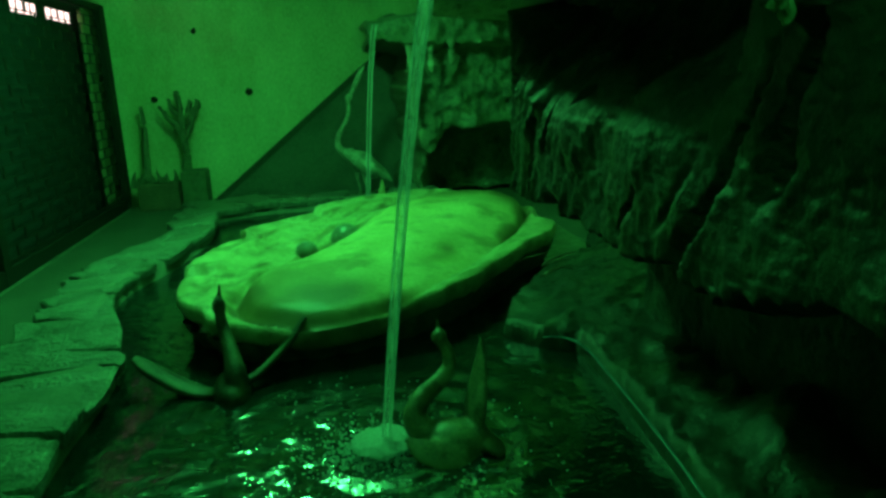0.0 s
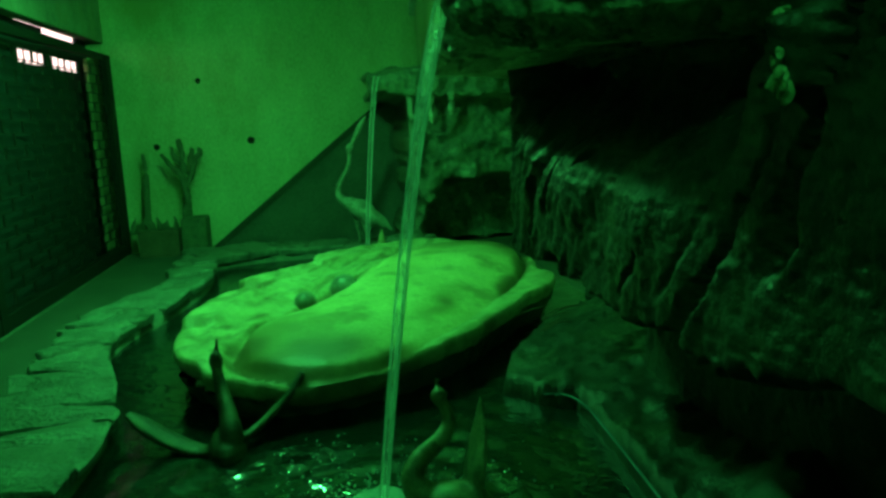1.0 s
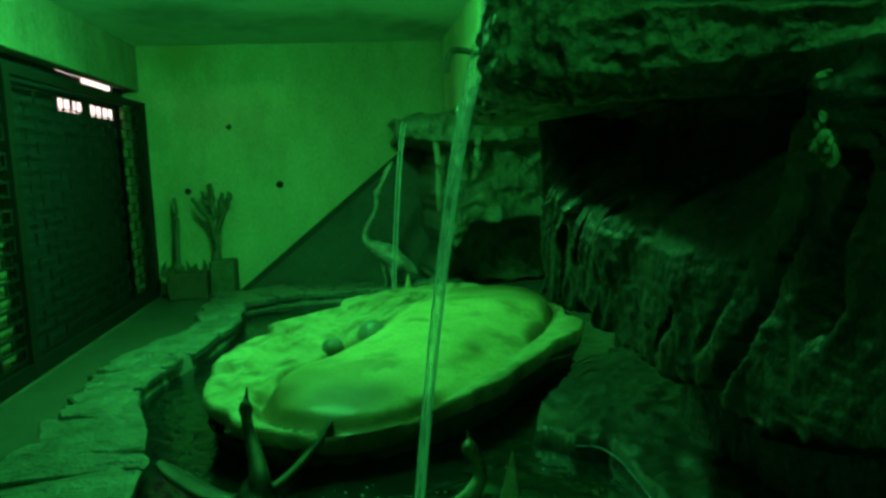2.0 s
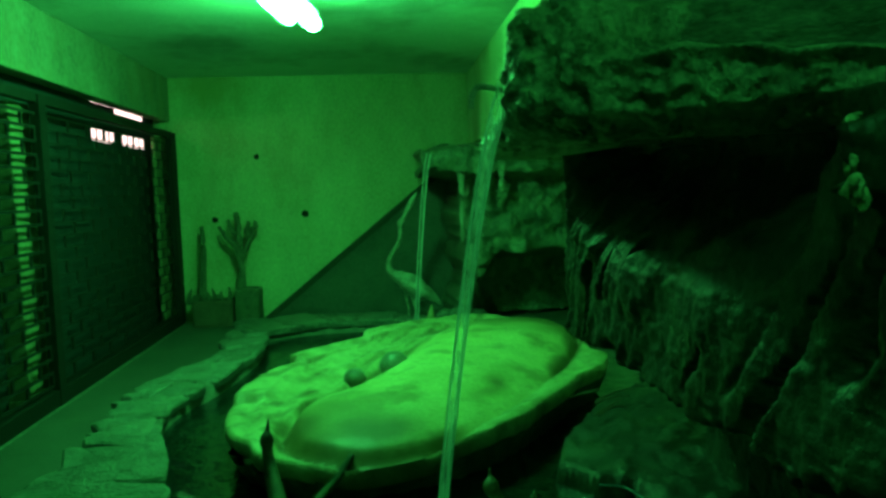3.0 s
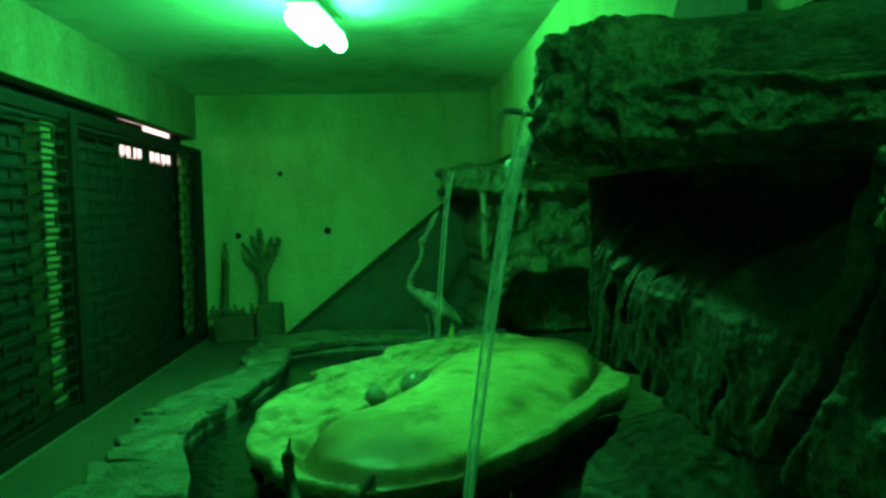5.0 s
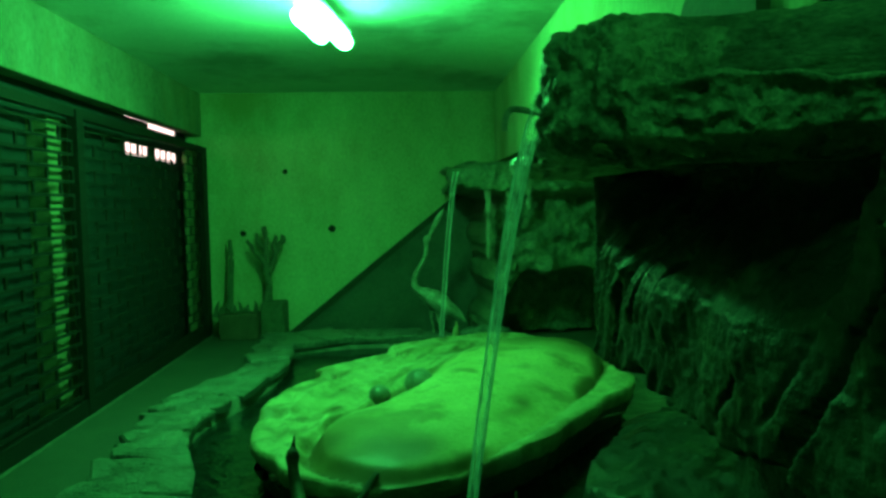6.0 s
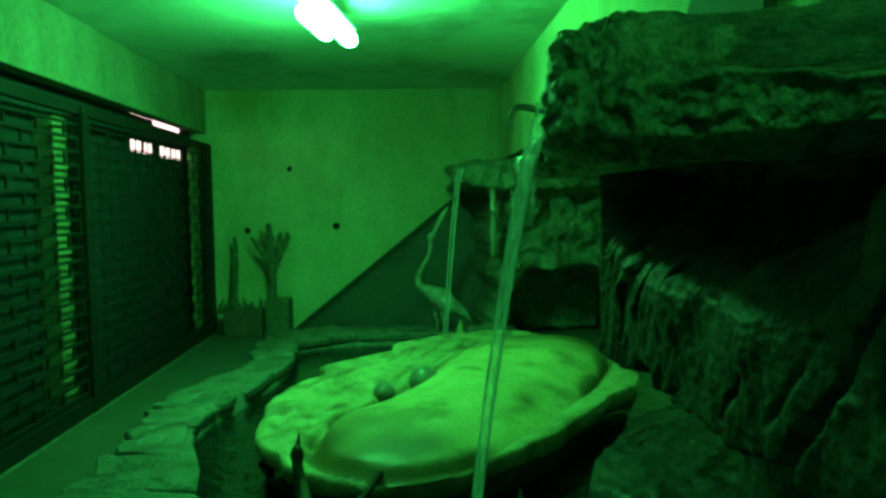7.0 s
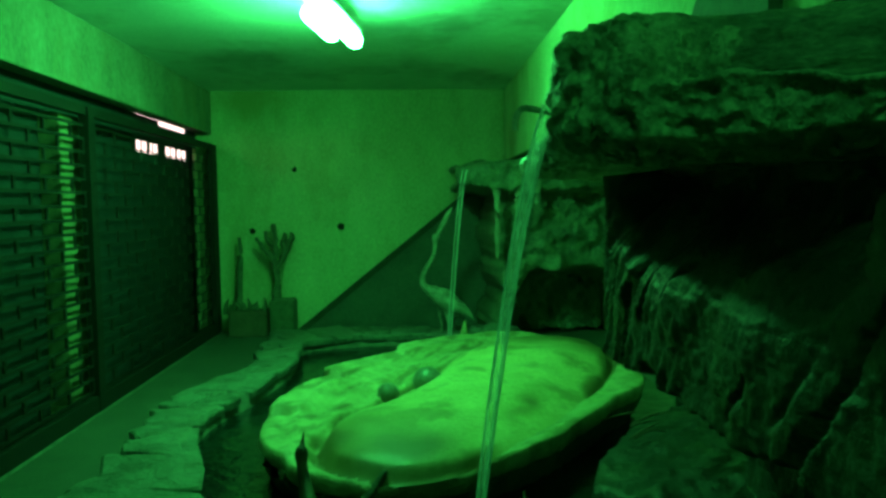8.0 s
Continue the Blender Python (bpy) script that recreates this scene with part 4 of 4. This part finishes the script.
for x, y, r, label in ((1.02, 7.42, 0.10, "pale loose stone on the pond edge"), (1.20, 7.40, 0.13, "pale loose stone on the pond edge"), (1.38, 7.35, 0.09, "pale loose stone on the pond edge")):
    bm = bmesh.new()
    bmesh.ops.create_icosphere(bm, subdivisions=3, radius=1, matrix=Matrix.Translation((x, y, 0.16)) @ Matrix.Diagonal((r, r * 0.8, r * 0.6, 1)))
    for v in bm.verts:
        v.co += Vector((v.co.x - x, v.co.y - y, v.co.z - 0.16)) * 0.35 * noise.noise(v.co * 9)
    tagged(part("loose_stone", bm, FLAGSTONE, smooth=True), label, "stone", "loose stones")

# ---- falling water ----


def fall_line(a, b, k=14):
    """Thrown level from a, down to b."""
    out = []
    for i in range(k + 1):
        t = i / k
        h = t ** 1.4
        out.append(Vector((a[0] + (b[0] - a[0]) * h, a[1] + (b[1] - a[1]) * h, a[2] + (b[2] - a[2]) * t * t)))
    return out


def fall(name, a, b, width0, width1, label, seed):
    ob = thing(name, label, "waterfall", at=b)
    r = random.Random(seed)
    mid = fall_line(a, b)
    bm = bmesh.new()
    sweep(bm, mid, [width0 + (width1 - width0) * (i / 14) ** 0.5 + 0.012 * max(0, 1 - i / 2) for i in range(15)], 14, 0.35, (0.3, -1, 0), 3)
    for v in bm.verts:
        v.co += Vector((noise.noise(v.co * 9), noise.noise(v.co * 9 + Vector((3, 0, 0))), 0)) * 0.004
    part("sheet", bm, STREAM, ob, "clear sheet of falling water", True)
    for off in (-0.92, 0.9, 0.45):
        bm = bmesh.new()
        pts = [p + Vector((off * (width0 + (width1 - width0) * (i / 14) ** 0.5), r.uniform(-0.004, 0.004) - 0.004, 0)) for i, p in enumerate(mid)]
        sweep(bm, pts, [0.0042 if abs(off) > 0.5 else 0.002] * 15, 8, 1.0, (0.3, -1, 0), 3)
        part("strand", bm, STREAM_RIM, ob, "bright strand of water", True)
    return ob


fall("waterfall", (0.80, 2.22, 1.735), (LAND.x, LAND.y, 0.0), 0.030, 0.014, "thin clear stream falling from the rock ledge into the pond", 1)
fall("waterfall", (0.90, 7.02, 1.80), (0.71, 6.98, 0.0), 0.026, 0.020, "thin clear stream falling from the rear rock slab", 2)

r = random.Random(9)
ball = bmesh.new()
bmesh.ops.create_icosphere(ball, subdivisions=1, radius=1.0)
unit = [v.co.copy() for v in ball.verts]
tris = [tuple(v.index for v in f.verts) for f in ball.faces]
ball.free()
patch = bmesh.new()
bmesh.ops.create_icosphere(patch, subdivisions=4, radius=1, matrix=Matrix.Translation((LAND.x - 0.01, LAND.y, WATER_Z + 0.03)) @ Matrix.Diagonal((0.115, 0.115, 0.022, 1)))
for v in patch.verts:
    v.co += Vector((noise.noise(v.co * 25) * 0.012, noise.noise(v.co * 25 + Vector((3, 0, 0))) * 0.012, noise.noise(v.co * 40) * 0.012))
verts = [v.co.copy() for v in patch.verts]
faces = [tuple(v.index for v in f.verts) for f in patch.faces]
patch.free()
for k in range(3000):
    d, a = abs(r.gauss(0, 0.075 if k < 2000 else 0.24)), r.uniform(0, 6.283)
    x, y = LAND.x - 0.01 + d * math.cos(a) * 1.15, LAND.y + d * math.sin(a)
    c = Vector((x, y, ripple(x, y) + r.uniform(0.0, 0.035) * math.exp(-d / 0.06)))
    size, first = r.uniform(0.0025, 0.007), len(verts)
    verts += [c + u * size for u in unit]
    faces += [tuple(first + i for i in t) for t in tris]
tagged(new("foam", as_mesh("foam", verts, faces, FOAM)), "white foam where the stream strikes the pond", "foam", kind="stuff")

# ---- planter with cactus by the back wall ----
planter = thing("cactus_planter", "low old planter with a branching dead cactus", "plant", at=(-1.35, 8.3, 0))
bm = box(-1.72, -1.28, 8.18, 8.46, 0.0, 0.30, 0.03)
part("trough", bm, TERRACOTTA, planter, "low reddish trough")
bm = box(-1.25, -0.98, 8.16, 8.48, 0.0, 0.42, 0.03)
part("pot", bm, CACTUS, planter, "square grey pot")
bm = bmesh.new()
sweep(bm, [(-1.20, 8.34, 0.38), (-1.18, 8.34, 0.62), (-1.20, 8.35, 0.85), (-1.19, 8.34, 1.08), (-1.21, 8.34, 1.27)], [0.06, 0.042, 0.045, 0.038, 0.028], 12)
sweep(bm, [(-1.19, 8.34, 0.80), (-1.26, 8.34, 0.93), (-1.34, 8.33, 1.0), (-1.40, 8.33, 1.12)], [0.034, 0.03, 0.028, 0.024], 10)
sweep(bm, [(-1.20, 8.34, 0.72), (-1.12, 8.34, 0.88), (-1.05, 8.34, 1.04), (-0.99, 8.34, 1.16)], [0.036, 0.036, 0.032, 0.026], 10)
sweep(bm, [(-1.09, 8.34, 0.95), (-1.10, 8.33, 1.08), (-1.08, 8.33, 1.18)], [0.035, 0.03, 0.025], 8)
sweep(bm, [(-1.20, 8.34, 1.0), (-1.28, 8.33, 1.1), (-1.30, 8.33, 1.2)], [0.035, 0.03, 0.025], 8)
for v in bm.verts:
    v.co += Vector((noise.noise(v.co * 14), noise.noise(v.co * 14 + Vector((2, 0, 0))), noise.noise(v.co * 14 + Vector((0, 5, 0))))) * 0.025
part("cactus", bm, CACTUS, planter, "branching grey-green cactus", True)
bm = bmesh.new()
sweep(bm, [(-1.63, 8.36, 0.25), (-1.62, 8.38, 0.6), (-1.60, 8.38, 0.9), (-1.61, 8.38, 1.13)], [0.04, 0.035, 0.03, 0.02], 10)
part("stem", bm, CACTUS, planter, "bare upright stem", True)
for k in range(9):
    bm = bmesh.new()
    x = -1.78 + 0.055 * k
    sweep(bm, [(x, 8.3, 0.26), (x + r.uniform(-0.03, 0.03), 8.28, 0.34), (x + r.uniform(-0.06, 0.06), 8.25, 0.36 + r.uniform(0, 0.12))], [0.03, 0.028, 0.006], 8)
    part("leaf", bm, CACTUS, planter, smooth=True)

for x, z, rad in ((-0.47, 1.23, 0.045), (-1.51, 1.19, 0.04), (-1.0, 1.91, 0.032)):
    bm = bmesh.new()
    bmesh.ops.create_cone(bm, cap_ends=True, segments=14, radius1=rad, radius2=rad * 0.8, depth=0.02, matrix=Matrix.Translation((x, BACK_Y - 0.006, z)) @ Matrix.Rotation(radians(90), 4, "X"))
    for v in bm.verts:
        v.co += Vector((noise.noise(v.co * 30), 0, noise.noise(v.co * 30 + Vector((4, 0, 0))))) * 0.012
    hang(part("hole", bm, HOLE), wall_back)

# flat dark panel that stands in for a dark opening above the ledge
bm = bmesh.new()
lo = [(1.44, 2.97, 1.95), (1.44, 2.21, 1.95), (1.44, 2.21, 2.55), (1.44, 2.45, 2.55)]
va = [bm.verts.new(p) for p in lo]
vb = [bm.verts.new((1.484, y, z)) for x, y, z in lo]
bm.faces.new(va), bm.faces.new(vb[::-1])
for k in range(4):
    bm.faces.new((va[k], va[(k + 1) % 4], vb[(k + 1) % 4], vb[k]))
tagged(part("leaning_board", bm, STAIR_PAINT), "flat dark panel on the wall above the ledge, in place of a dark opening", "board")

# dry sticks caught between shell and rock
r = random.Random(21)
for k in range(5):
    x, y = 1.62 + r.uniform(-0.10, 0.16), 4.15 + r.uniform(-0.25, 0.2)
    a, ln = r.uniform(-0.7, 0.5), r.uniform(0.16, 0.34)
    dx, dy = math.cos(a) * ln, math.sin(a) * ln
    bm = bmesh.new()
    sweep(bm, [(x - dx / 2, y - dy / 2, 0.17), (x, y, 0.20 + r.uniform(0, 0.04)), (x + dx / 2, y + dy / 2, 0.19 + r.uniform(0, 0.05))], [0.006, 0.007, 0.003], 6)
    tagged(part("dry_stick", bm, TERRACOTTA, smooth=True), "thin dry stick lying beside the shell", "stick", "dry sticks")

# bent tube in place of a pale wet rock fragment beside the head of the stream
bm = bmesh.new()
sweep(bm, [(0.90, 2.26, 1.72), (0.80, 2.30, 1.742), (0.752, 2.30, 1.752), (0.722, 2.30, 1.750), (0.706, 2.30, 1.722), (0.703, 2.30, 1.688)], [0.011, 0.010, 0.010, 0.010, 0.010, 0.009], 10)
tagged(part("bent_pipe", bm, CRANE_PAINT, smooth=True), "pale bent tube standing in for a wet rock fragment on the ledge", "pipe")

# drop stones under the rear slab
for x, z0, z1, rad in ((1.215, 1.64, 0.92, 0.032), (1.42, 1.64, 1.34, 0.03), (1.62, 1.64, 1.42, 0.035)):
    bm = bmesh.new()
    y = 7.12
    sweep(bm, [(x, y, z0), (x + 0.005, y - 0.005, z0 * 0.6 + z1 * 0.4), (x, y, z0 * 0.25 + z1 * 0.75), (x + 0.004, y, z1)], [rad * 1.3, rad * 0.8, rad, 0.006], 10)
    for v in bm.verts:
        v.co += Vector((noise.noise(v.co * 20), noise.noise(v.co * 20 + Vector((4, 0, 0))), 0)) * 0.012
    tagged(part("stalactite", bm, CRANE_PAINT, smooth=True), "pale wet stalactite hanging from the rear rock slab", "stalactite", "stalactites on the rear rock")
